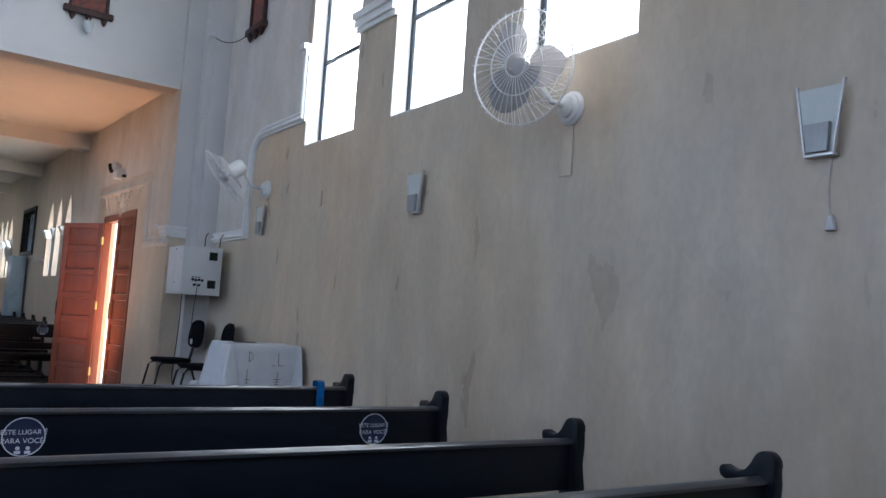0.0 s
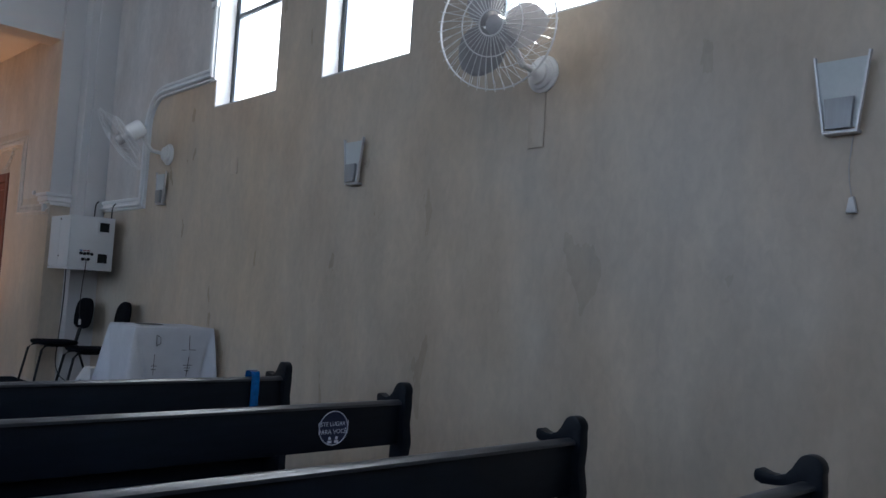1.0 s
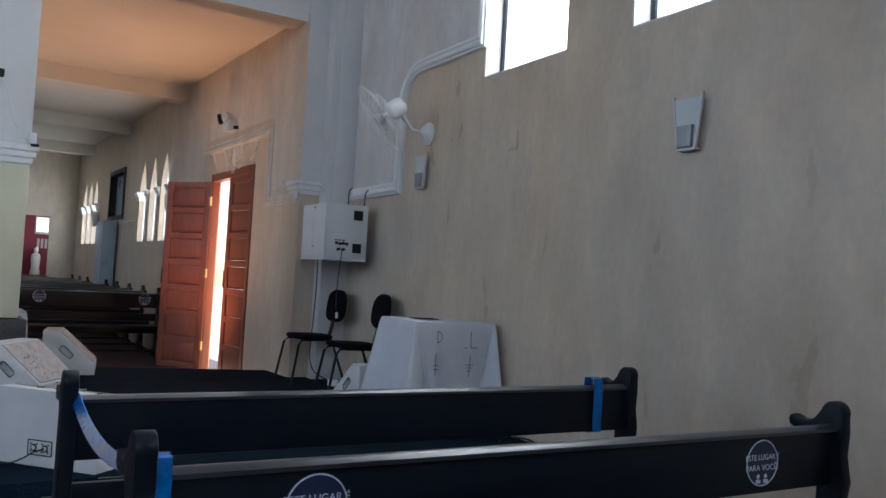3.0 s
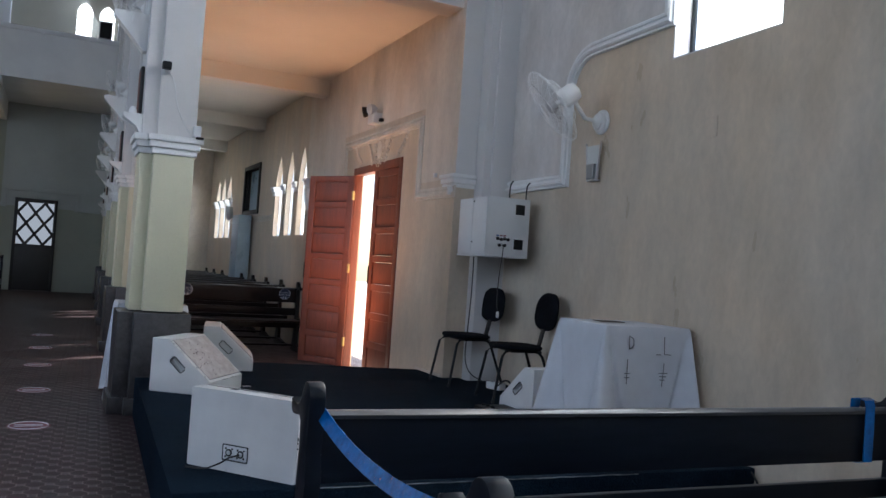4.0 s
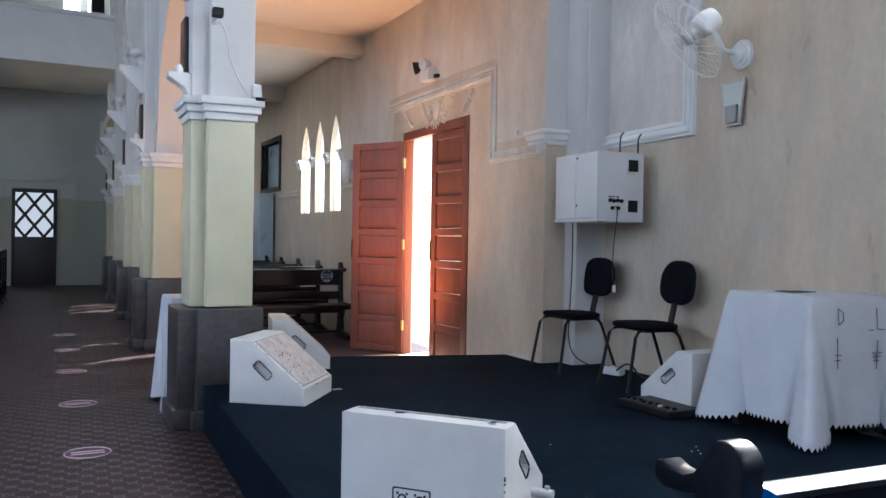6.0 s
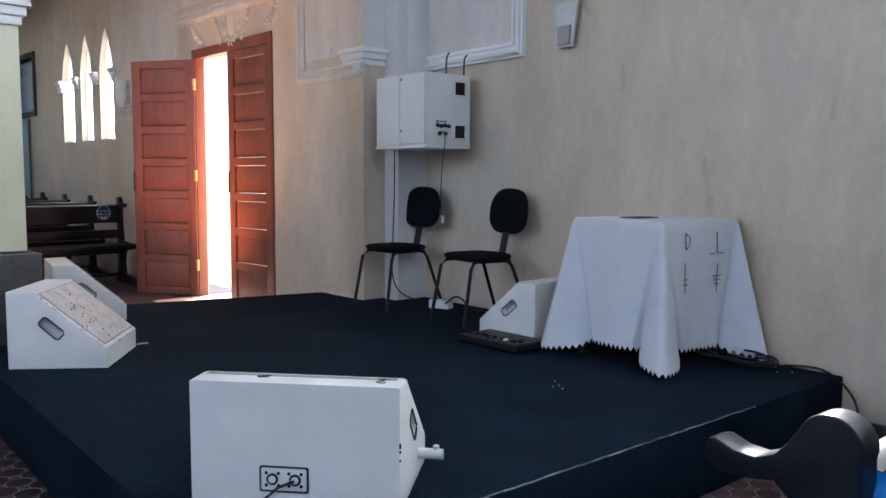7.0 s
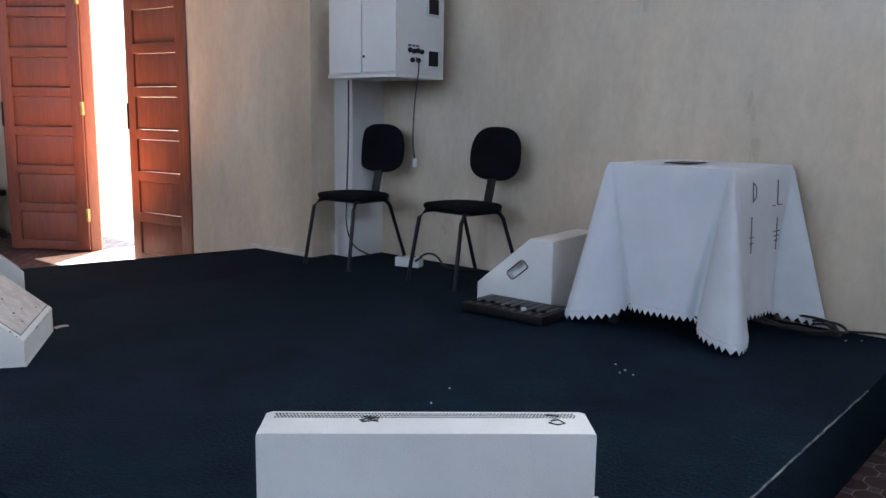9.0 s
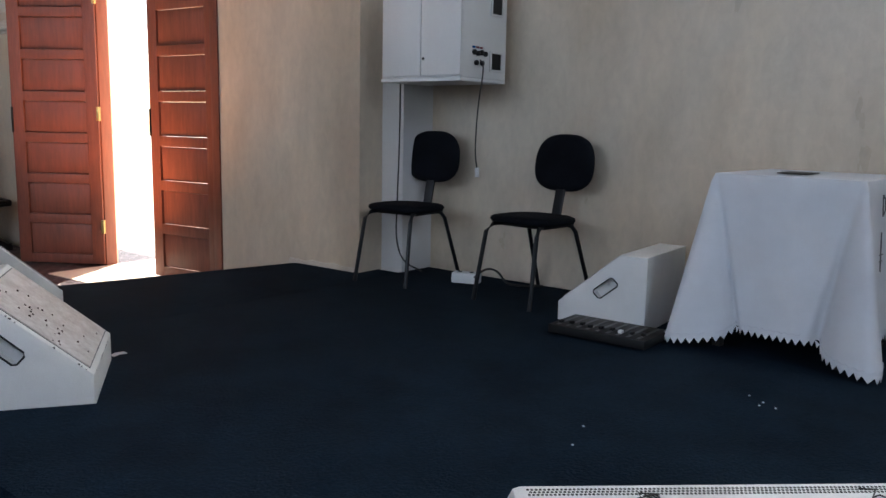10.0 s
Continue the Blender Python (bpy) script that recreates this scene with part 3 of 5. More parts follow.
box(bm, SHELL_X - 0.3, REAR_Y - 0.3, 6.2, SHELL_X, 21, ROOF_Z)
ys = [REAR_Y - 0.3, -6.9, -5.1, -2.4, -0.6, 2.1, 3.9, 6.6, 8.4, 11.1, 12.9, 21]
for a, b in zip(ys[::2], ys[1::2]):
    box(bm, SHELL_X - 0.3, a, 2.4, SHELL_X, b, 6.2)
setting("wall_west", bm, WHITE, "plain white wall with tall windows", category="wall")
# out of view; its opening is made up to hold the rear lamp
bm = B()
box(bm, SHELL_X, REAR_Y - 0.3, 0, WT, REAR_Y, 4.8)
box(bm, SHELL_X, REAR_Y - 0.3, 7.6, WT, REAR_Y, ROOF_Z)
box(bm, SHELL_X, REAR_Y - 0.3, 4.8, -7.1, REAR_Y, 7.6)
box(bm, -4.1, REAR_Y - 0.3, 4.8, WT, REAR_Y, 7.6)
setting("wall_rear", bm, WHITE, "unseen plain white wall with an opening added for the rear lamp", category="wall")
bm = B()
box(bm, SHELL_X - 2, REAR_Y - 0.3, ROOF_Z, 1.5, 21, ROOF_Z + 0.2)
setting("ceiling_high", bm, WHITE, "high plain ceiling", category="ceiling")

# carpeted stage
PZ = 0.292
bm = B()
box(bm, -3.125, -0.618, -0.005, -0.001, 2.60, PZ, 0.012)
box(bm, -3.125, 2.58, -0.005, -0.30, 2.78, PZ, 0.0)
prism(bm, [(-3.105, 2.7), (-0.48, 2.7), (-0.50, 3.30), (-1.9, 3.62), (-3.105, 3.6)], "z", -0.005, PZ - 0.001)
stage = tagged(link_mesh("stage", bm, CARPET), "low stage covered in black carpet", "stage", kind="structure")
random.seed(3)
part("worn_edge", tube(B(), [(-2.6 + 0.04 * k, -0.6165 + random.uniform(-0.001, 0.001), PZ - 0.004 + random.uniform(-0.0015, 0.001)) for k in range(46)], 0.0032, 6), WORNEDGE, stage, "worn grey carpet edge")
bm = B()
box(bm, -0.025, REAR_Y, 0, -0.001, -0.622, 0.10, 0.004)
setting("baseboard", bm, STONE, "dark stone baseboard", category="baseboard")


# ---- things: pews ----
def text_mesh(words, size):
    cu = bpy.data.curves.new("words", "FONT")
    cu.body, cu.size, cu.align_x, cu.align_y, cu.extrude = words, size, "CENTER", "CENTER", 0.0004
    ob = bpy.data.objects.new("words", cu)
    scene.collection.objects.link(ob)
    me = bpy.data.meshes.new_from_object(ob)
    bpy.data.objects.remove(ob)
    me.materials.append(STICK_WHITE)
    return me


WORDS = [text_mesh("ESTE LUGAR É", 0.026), text_mesh("PARA VOCÊ!", 0.028)]


def sticker(parent, x, y, z, face=-1):
    """Round seat sticker on a board that faces -y (face -1)."""
    d = Matrix.Translation((x, y, z)) @ Matrix.Rotation(radians(90), 4, "X")
    s = part("sticker", lathe(B(), [(0.078, 0.0), (0.078, 0.0015)], d, 40), STICK_BLUE, parent, "round dark blue seat sticker with white rim and words")
    part("rim", ring(B(), d @ Matrix.Translation((0, 0, 0.0016)), 0.0745, 0.0022, 40, 4), STICK_WHITE, s)
    for me, dz in zip(WORDS, (0.018, -0.016)):
        w = new("lettering", me)
        w.parent = s
        w.matrix_basis = d @ Matrix.Translation((0, dz, 0.002))
    bm = B()
    for dx in (-0.018, 0.018):
        lathe(bm, [(0.008, 0), (0.006, 0.001)], d @ Matrix.Translation((dx, -0.044, 0.0016)), 10)
        box(bm, x + dx - 0.011, y - 0.0026, z - 0.066, x + dx + 0.011, y - 0.0016, z - 0.054)
    part("pictogram", bm, STICK_WHITE, s)
    return s


def scroll_profile():
    pts = [(-0.010 + 0.042 * math.cos(radians(a)), 0.929 + 0.042 * math.sin(radians(a))) for a in range(200, 25, -15)]
    pts += [(0.044, 0.920), (0.062, 0.900), (0.088, 0.889), (0.118, 0.891), (0.146, 0.901), (0.158, 0.897), (0.163, 0.880), (0.158, 0.862), (0.138, 0.853)]
    pts += [(0.095, 0.856), (0.060, 0.862), (0.040, 0.845), (0.036, 0.80), (0.045, 0.60), (0.065, 0.47), (0.41, 0.455), (0.43, 0.43), (0.41, 0.40),
            (0.14, 0.36), (0.09, 0.25), (0.11, 0.10), (0.38, 0.06), (0.40, 0.0), (-0.12, 0.0), (-0.11, 0.06), (-0.05, 0.20), (-0.045, 0.60), (-0.060, 0.69), (-0.045, 0.78), (-0.052, 0.86)]
    return pts


def pew(m, length, wood, stickers=(), label="black lacquered church pew with scrolled ends", group="front pews"):
    ob = thing("pew", m, label, "pew", group)
    for x in (0.006, length - 0.052):
        part("end_panel", prism(B(), scroll_profile(), "x", x, x + 0.046, 0.005), wood, ob)
    part("backrest", box(B(), 0.055, -0.016, 0.678, length - 0.055, 0.016, 0.872, 0.004), wood, ob)
    part("top_rail", prism(B(), [(-0.03, 0.866)] + [(y / 1000, 0.888 - 0.011 * (y / 30) ** 2) for y in range(-30, 31, 5)] + [(0.03, 0.866)], "x", 0.052, length - 0.052), RAIL, ob, "polished dark top rail")
    part("lower_back_board", box(B(), 0.055, 0.0, 0.50, length - 0.055, 0.028, 0.60, 0.004), wood, ob)
    part("seat", box(B(), 0.055, 0.03, 0.425, length - 0.055, 0.43, 0.45, 0.008), wood, ob)
    part("seat_apron", box(B(), 0.055, 0.10, 0.33, length - 0.055, 0.125, 0.425, 0.004), wood, ob)
    part("foot_rail", box(B(), 0.055, -0.06, 0.07, length - 0.055, 0.02, 0.095, 0.004), wood, ob)
    for sx in stickers:
        sticker(ob, sx, -0.0165, 0.778)
    return ob


PEW_L, PEW_R = -2.92, -0.51
pew_a = pew(pose(PEW_L, -1.865, 0, 0, 0, -0.2) @ Matrix.Diagonal((1, 1, 0.972, 1)), PEW_R - PEW_L, PEW)
LOW = Matrix.Diagonal((1, 1, 0.976, 1))
pew_b = pew(pose(-2.89, -2.905, 0) @ LOW, 2.382, PEW, (0.416, 1.958))
pew_c = pew(pose(-2.92, -3.96, 0) @ LOW, 2.355, PEW)
pew_d = pew(pose(-2.94, -4.79, 0) @ LOW, 2.455, PEW, (0.40, 1.87))


def strap(name, pts, w, label, m=None, across=(0, 0, 1)):
    """A thin ribbon of width w along a line of points."""
    bm = B()
    pts = [Vector(p) for p in pts]
    up = Vector(across)
    rows = []
    for i, p in enumerate(pts):
        d = (pts[min(i + 1, len(pts) - 1)] - pts[max(i - 1, 0)]).normalized()
        side = (up - d * up.dot(d)).normalized()
        n_ = side.cross(d) * 0.0012
        rows.append([bm.verts.new(q) for q in (p - side * w / 2 - n_, p + side * w / 2 - n_, p + side * w / 2 + n_, p - side * w / 2 + n_)])
    for a, b in zip(rows, rows[1:]):
        for k in range(4):
            bm.faces.new((a[k], a[(k + 1) % 4], b[(k + 1) % 4], b[k]))
    bm.faces.new(rows[0][::-1])
    bm.faces.new(rows[-1])
    ob = link_mesh(name, bm, RIBBON, 60)
    if m is not None:
        ob.matrix_world = m
    return tagged(ob, label, "ribbon")


def sag(p, q, drop, n=14):
    p, q = Vector(p), Vector(q)
    return [p.lerp(q, k / n) - Vector((0, 0, drop * 4 * (k / n) * (1 - k / n))) for k in range(n + 1)]


strap("ribbon", sag((-2.875, -1.905, 0.86), (-2.865, -2.88, 0.865), 0.05), 0.036, "shiny blue ribbon hung across the pew row", across=(0.5, 0, 0.86))
loop = [(-0.735, -1.868 + a, z) for a, z in ((-0.034, 0.70), (-0.036, 0.78), (-0.036, 0.87), (-0.03, 0.892), (0, 0.898), (0.03, 0.892), (0.036, 0.78), (0.034, 0.66), (0, 0.652), (-0.034, 0.66), (-0.036, 0.72))]
strap("ribbon", loop, 0.05, "blue ribbon tied round the pew backrest", across=(1, 0, 0))
loop = [(-2.828, -2.905 + a, z) for a, z in ((-0.038, 0.70), (-0.038, 0.87), (-0.033, 0.892), (0, 0.898), (0.032, 0.892), (0.036, 0.70))]
strap("ribbon", loop, 0.045, "blue ribbon tied round the pew backrest", across=(1, 0, 0))

# pews in the aisle and the nave, facing the stage
ap = pew(NAVE @ pose(-0.13, 4.5, 0, 0, 0, 180), 2.05, BROWNPEW, (), "dark brown wooden pew with scrolled ends in the aisle", "aisle pews")
ap2 = pew(NAVE @ pose(-0.13, 5.48, 0, 0, 0, 180), 1.78, BROWNPEW, (), "dark brown wooden pew with scrolled ends in the aisle", "aisle pews")
for x in (0.22, 1.55):
    s = sticker(ap, x, 0.0, 0.0)
    s.matrix_basis = Matrix.Translation((2 * x, 0.0168, 0.795)) @ Matrix.Rotation(radians(180), 4, "Z")
for k in range(2, 9):
    copy_thing(ap2, NAVE @ pose(-0.13, 4.5 + 0.98 * k, 0, 0, 0, 180)).name = "pew"
npw = pew(NAVE @ pose(-4.25, -0.2, 0, 0, 0, 180), 2.9, PEW, (), "black wooden nave pew with scrolled ends", "nave pews")
for k in range(1, 14):
    copy_thing(npw, NAVE @ pose(-4.25, -0.2 + 0.97 * k, 0, 0, 0, 180))
for k, drop in ((0, 0.16), (1, 0.11)):
    y = -0.2 + 0.97 * k
    strap("ribbon", sag((-4.27, y - 0.07, 0.93), (-4.62, y - 0.065, 0.90), drop), 0.045, "blue ribbon draped over the pew end", NAVE, across=(0, 0.3, 1))
for k in (2, 4):
    y = -0.2 + 0.97 * k
    strap("ribbon", sag((-4.23, y - 0.03, 0.90), (-4.23, y - 0.90, 0.90), 0.17), 0.06, "blue ribbon hung slack between two pew ends", NAVE, across=(0.3, 0, 1))


# ---- things: stage ----
def wedge(name, m, length, label, jack=False, deep=0.43, top=0.13, tall=0.375):
    """Floor monitor: back on y = 0, grille slope towards +y, length along x."""
    ob = thing(name, m, label, "loudspeaker", "stage monitors")
    prof = [(0, 0), (0, tall), (top, tall), (deep, 0.10), (deep, 0)]
    bm = prism(B(), prof, "x", 0, length, 0.014)
    slot = [(-0.062, -0.016), (-0.052, -0.026), (0.052, -0.026), (0.062, -0.016), (0.062, 0.016), (0.052, 0.026), (-0.052, 0.026), (-0.062, 0.016)]
    hc = deep * 0.45
    hole = [(hc + u * 0.74 + v * 0.67, 0.20 - u * 0.67 + v * 0.74) for u, v in slot]
    bm.faces.ensure_lookup_table()
    for x, k in ((0.0, 1), (length, -1)):
        # the carrying handle is a cup sunk into the end face
        end = max((f for f in bm.faces if all(abs(v.co.x - x) < 1e-4 for v in f.verts)), key=lambda f: f.calc_area())
        rim = list(end.edges)
        bmesh.ops.delete(bm, geom=[end], context="FACES_ONLY")
        lip = [bm.verts.new((x, u, v)) for u, v in hole]
        inner = [bm.verts.new((x + k * 0.040, u, v)) for u, v in hole]
        loop = [bm.edges.new((lip[i], lip[(i + 1) % 8])) for i in range(8)]
        bmesh.ops.triangle_fill(bm, use_beauty=True, use_dissolve=False, edges=rim + loop)
        for i in range(8):
            bm.faces.new((lip[i], lip[(i + 1) % 8], inner[(i + 1) % 8], inner[i]))
        bm.faces.new(inner)
        lip_line = [(x - k * 0.0008, u, v) for u, v in hole]
        part("handle_rim", tube(B(), lip_line + lip_line[:2], 0.0032, 6), BLACKPL, ob, "dark rim of the sunken carrying handle")
    part("cabinet", bm, SPEAKER, ob)
    run, fall = deep - top, tall - 0.10
    d = Vector((0, run, -fall)).normalized()
    n = Vector((0, fall, run)).normalized()
    g = Matrix(((1, 0, 0, 0), (0, d.y, n.y, top + 0.016), (0, d.z, n.z, tall - 0.0145), (0, 0, 0, 1)))
    bm = box(B(), 0.026, -0.004, 0.0004, length - 0.026, math.hypot(run, fall) - 0.041, 0.0022)
    bm.transform(g)
    part("grille_gap", bm, WORNEDGE, ob, "dark worn gap round the grille")
    bm = box(B(), 0.03, 0.0, 0.0005, length - 0.03, math.hypot(run, fall) - 0.045, 0.006, 0.002)
    bm.transform(g)
    part("grille", bm, WORN, ob, "worn off-white metal grille")
    if jack:
        part("jack_recess", box(B(), 0.208, -0.0015, 0.052, 0.350, 0.002, 0.126, 0.006), BLACKPL, ob, "dark gap round the socket plate")
        part("jack_plate", box(B(), 0.213, -0.004, 0.057, 0.345, 0.002, 0.121, 0.006), METALBOX, ob, "white socket plate")
        for x in (0.246, 0.312):
            q = Matrix.Translation((x, -0.003, 0.089)) @ Matrix.Rotation(radians(90), 4, "X")
            s = part("socket", lathe(B(), [(0.017, 0), (0.017, 0.004), (0.014, 0.005), (0.0135, 0.003)], q, 20), BLACKPL, ob, "round black socket")
            part("socket_core", lathe(B(), [(0.0105, 0), (0.0105, 0.0055), (0.006, 0.006)], q, 16), METALBOX, s)
            for a in range(4):
                q = Matrix.Translation((x + 0.025 * math.cos(a * 1.5708 + 0.785), -0.003, 0.089 + 0.025 * math.sin(a * 1.5708 + 0.785))) @ Matrix.Rotation(radians(90), 4, "X")
                part("screw", lathe(B(), [(0.005, 0), (0.005, 0.0025)], q, 8), BLACKPL, s)
        part("cable", tube(B(), [(0.312, -0.012, 0.089), (0.27, -0.03, 0.075), (0.24, -0.05, 0.05), (0.18, -0.06, 0.02), (0.12, -0.05, 0.007), (0.05, -0.06, 0.006)], 0.004, 8), WIRE, ob)
    return ob


def facing(p, q):
    """Pose at p on the stage whose x axis runs to q."""
    return pose(p[0], p[1], PZ, 0, 0, math.degrees(math.atan2(q[1] - p[1], q[0] - p[0])))


near = wedge("floor_monitor", facing((-3.018, -0.128), (-2.621, -0.557)), 0.612, "white textured floor monitor, back turned, scribbled top", jack=True, deep=0.445, top=0.108, tall=0.363)
# perforated strip along the top and marker scribbles
bm = B()
for k in range(88):
    for row in range(3):
        x, y = 0.024 + 0.564 * (k + 0.5 * (row % 2)) / 88, 0.079 + 0.0085 * row
        prism(bm, [(x + 0.0024 * math.cos(q), y + 0.0031 * math.sin(q)) for q in (1.047 * i for i in range(6))], "z", 0.3625, 0.3636)
tagged(part("louvre", bm, SLOT, near, "rows of small dark holes"), kind="stuff")
random.seed(4)
pts = [(0.20 + random.uniform(-0.022, 0.022), 0.064 + random.uniform(-0.014, 0.018), 0.3645) for _ in range(16)]
part("scribble", tube(B(), pts, 0.0011, 4), WIRE, near, "black marker scribble")
pts = [(0.53, 0.052, 0.3645), (0.545, 0.04, 0.3645), (0.56, 0.048, 0.3645), (0.55, 0.066, 0.3645), (0.535, 0.058, 0.3645), (0.555, 0.084, 0.3645), (0.53, 0.088, 0.3645)]
part("scribble", tube(B(), pts, 0.0013, 4), WIRE, near)
bm = tube(B(), [(0.578, 0.30, 0.078), (0.63, 0.30, 0.078), (0.690, 0.30, 0.077)], 0.017, 16)
lathe(bm, [(0.008, 0), (0.010, 0.014), (0.007, 0.016)], Matrix.Translation((0.668, 0.30, 0.090)), 14)
part("stand_fitting", bm, METALBOX, near, "grey plastic pole fitting")
# paint knocked off along the edges
bm = B()
for k in range(12):
    x, w = random.uniform(0.01, 0.56), random.uniform(0.0008, 0.004)
    e = random.choice((0, 0, 0, 1)) if k > 3 else 2
    if e == 0:
        box(bm, x - w, 0.003, 0.3585, x + w, 0.0048, 0.3602)
    elif e == 1:
        box(bm, x - w, -0.0006, 0.003, x + w, 0.004, 0.008)
    else:
        z = random.uniform(0.02, 0.34)
        box(bm, 0.6075, 0.001, z - w, 0.6125, 0.004, z + w)
tagged(part("edge_wear", bm, BLACKPL, near, "dark chips where the paint is knocked off"), kind="stuff")
worn = wedge("floor_monitor", facing((-2.770, 2.399), (-3.064, 1.958)), 0.53, "white floor monitor with worn pinkish grille beside the pillar", deep=0.46)
bm = B()
for k in range(26):
    f, w = random.uniform(0.02, 0.99), random.uniform(0.0012, 0.005)
    y, z = 0.13 + 0.33 * f, 0.375 - 0.275 * f
    if k < 14:
        box(bm, 0.5195, y - w, z - w * 0.8 - 0.004, 0.5265, y + w, z + w * 0.5 - 0.004)
    else:
        x = random.uniform(0.02, 0.51)
        box(bm, x - w * 1.5, 0.4535, 0.094, x + w * 1.5, 0.4605, 0.094 + w)
tagged(part("edge_wear", bm, BLACKPL, worn, "dark chips along the worn edges"), kind="stuff")
bm = B()
for k in range(30):
    x, f, w = random.gauss(0.33, 0.07), random.gauss(0.5, 0.17), random.uniform(0.001, 0.0032)
    f = min(0.9, max(0.1, f))
    y, z = 0.13 + 0.33 * f, 0.375 - 0.275 * f
    box(bm, x - w, y - w, z - w * 0.8 - 0.001, x + w, y + w, z + w * 0.8 + 0.009)
tagged(part("grille_rust", bm, GOLDRED, worn, "rusty specks on the worn grille"), kind="stuff")
wedge("floor_monitor", facing((-2.50, 3.58), (-2.58, 3.06)), 0.53, "white floor monitor behind another at the pillar")
wedge("floor_monitor", facing((-0.633, 0.811), (0.0, 0.857)) @ Matrix.Diagonal((1, 1, 0.907, 1)), 0.50, "white floor monitor beside the cloth-covered table")

# drop-leaf table under a white cloth
tab = thing("cloth_table", pose(-0.325, 0.247, PZ, 0, 0, -3.2), "small table under a white lace-edged tablecloth", "table")
bm = box(B(), -0.292, -0.277, 0.69, 0.285, 0.277, 0.722, 0.004)
part("tabletop", bm, BLACKWOOD, tab)
for x in (-0.27, 0.28):
    for y in (-0.24, 0.24):
        part("leg", box(B(), x - 0.02, y - 0.02, 0, x + 0.02, y + 0.02, 0.69, 0.004), BLACKWOOD, tab)


def drape(w, d, top, hem_mid, hem_corner, flare, folds, n=320, rows=20, xmax=9.0):
    """Cloth over a w x d top: flat centre and a skirt that flares at the corners. Returns the bmesh and the hem loop."""
    bm = B()
    per = []
    rr = 0.02
    sides = [((-w, -d), (w, -d)), ((w, -d), (w, d)), ((w, d), (-w, d)), ((-w, d), (-w, -d))]
    for (ax, ay), (bx, by) in sides:
        for k in range(n // 4):
            t = k / (n // 4)
            per.append((ax + (bx - ax) * t, ay + (by - ay) * t, abs(2 * t - 1)))
    loops = []
    m_ = len(per)
    for r in range(rows + 1):
        f = r / rows
        row = []
        for i, (x, y, c) in enumerate(per):
            nx = (1 if x > w - 1e-6 else -1 if x < -w + 1e-6 else 0)
            ny = (1 if y > d - 1e-6 else -1 if y < -d + 1e-6 else 0)
            ln = math.hypot(nx, ny) or 1
            cp = 1 - 0.44 * f ** 0.8
            e = max(0.0, min(1.0, (c - cp) / (1.001 - cp)))
            cc = (e * e * (3 - 2 * e)) ** 1.2
            sx, sy = x / w, y / d
            out = 0.05 if sx > 0 and xmax < 1 else 1.0
            ox = ((nx / ln) * (0.006 + 0.018 * f) + sx * flare * cc * f) * out
            side = 1.9 if out < 1 else 1.0
            oy = (ny / ln) * (0.006 + 0.018 * f) + sy * flare * cc * f * side
            wave = math.sin(i / m_ * math.pi * 2 * folds) * 0.003 * f + math.sin(i / m_ * math.pi * 2 * 7 + 1) * 0.005 * f
            wd = 0.02 + 0.05 * f
            pinch = -0.045 * f * math.exp(-((c - cp) / wd) ** 2) + 0.026 * f * math.exp(-((c - (1 + cp) / 2) / (wd * 1.6)) ** 2)
            ox += (nx / ln) * (wave + pinch) * out
            oy += (ny / ln) * (wave + pinch)
            g = max(0.0, min(1.0, (c - 0.56) / 0.12))
            hem = hem_mid + (hem_corner - hem_mid) * (0.55 * g * g * (3 - 2 * g) + 0.45 * cc)
            z = top - (top - hem) * f if f > 0 else top
            if r == 0:
                ox, oy = 0, 0
            row.append(bm.verts.new((x + ox, y + oy, z - (0.004 if r == 0 else 0))))
        loops.append(row)
    for a, b in zip(loops, loops[1:]):
        for i in range(m_):
            bm.faces.new((a[i], a[(i + 1) % m_], b[(i + 1) % m_], b[i]))
    bm.faces.new(loops[0][::-1])
    hem = [v.co.copy() for v in loops[-1]]
    return bm, hem


def lace(hem, depth=0.024, width=0.026):
    """Zigzag edging: one tooth and a looped thread for every width along the hem."""
    bm = B()
    loop = hem + hem[:1]
    run, marks = 0.0, [hem[0]]
    for a, b in zip(loop, loop[1:]):
        run += (b - a).length
        if run >= width:
            marks.append(b)
            run = 0.0
    for a, b in zip(marks, marks[1:]):
        c = (a + b) / 2 - Vector((0, 0, depth))
        h = (b - a).normalized().cross(Vector((0, 0, 1))) * 0.0012
        f = [bm.verts.new(p) for p in (a + h, b + h, c + h, a - h, b - h, c - h)]
        for idx in ((0, 1, 2), (5, 4, 3), (0, 3, 4, 1), (1, 4, 5, 2), (2, 5, 3, 0)):
            bm.faces.new([f[q] for q in idx])
        tube(bm, [a + Vector((0, 0, 0.02)), (a + b) / 2 + Vector((0, 0, 0.010)), b + Vector((0, 0, 0.02))], 0.0018, 4)
    return bm


cloth = thing("tablecloth", pose(-0.325, 0.247, PZ, 0, 0, -3.2), "white cotton tablecloth with zigzag lace hem and grey embroidery", "tablecloth")
cb, hem = drape(0.298, 0.287, 0.728, 0.100, 0.034, 0.10, 19, xmax=0.33)
part("cloth", cb, CLOTH, cloth, smooth=70)
part("lace_hem", lace(hem), CLOTH, cloth, "white zigzag lace")


def stitch(pts):
    """Embroidered strokes on the cloth side that faces -y; (x, z) from the near corner and the top."""
    bm = B()
    for line in pts:
        tube(bm, [(-0.298 + x, -0.304 - 0.036 * (z / 0.6), 0.728 - z) for x, z in line], 0.0026, 5)
    return bm


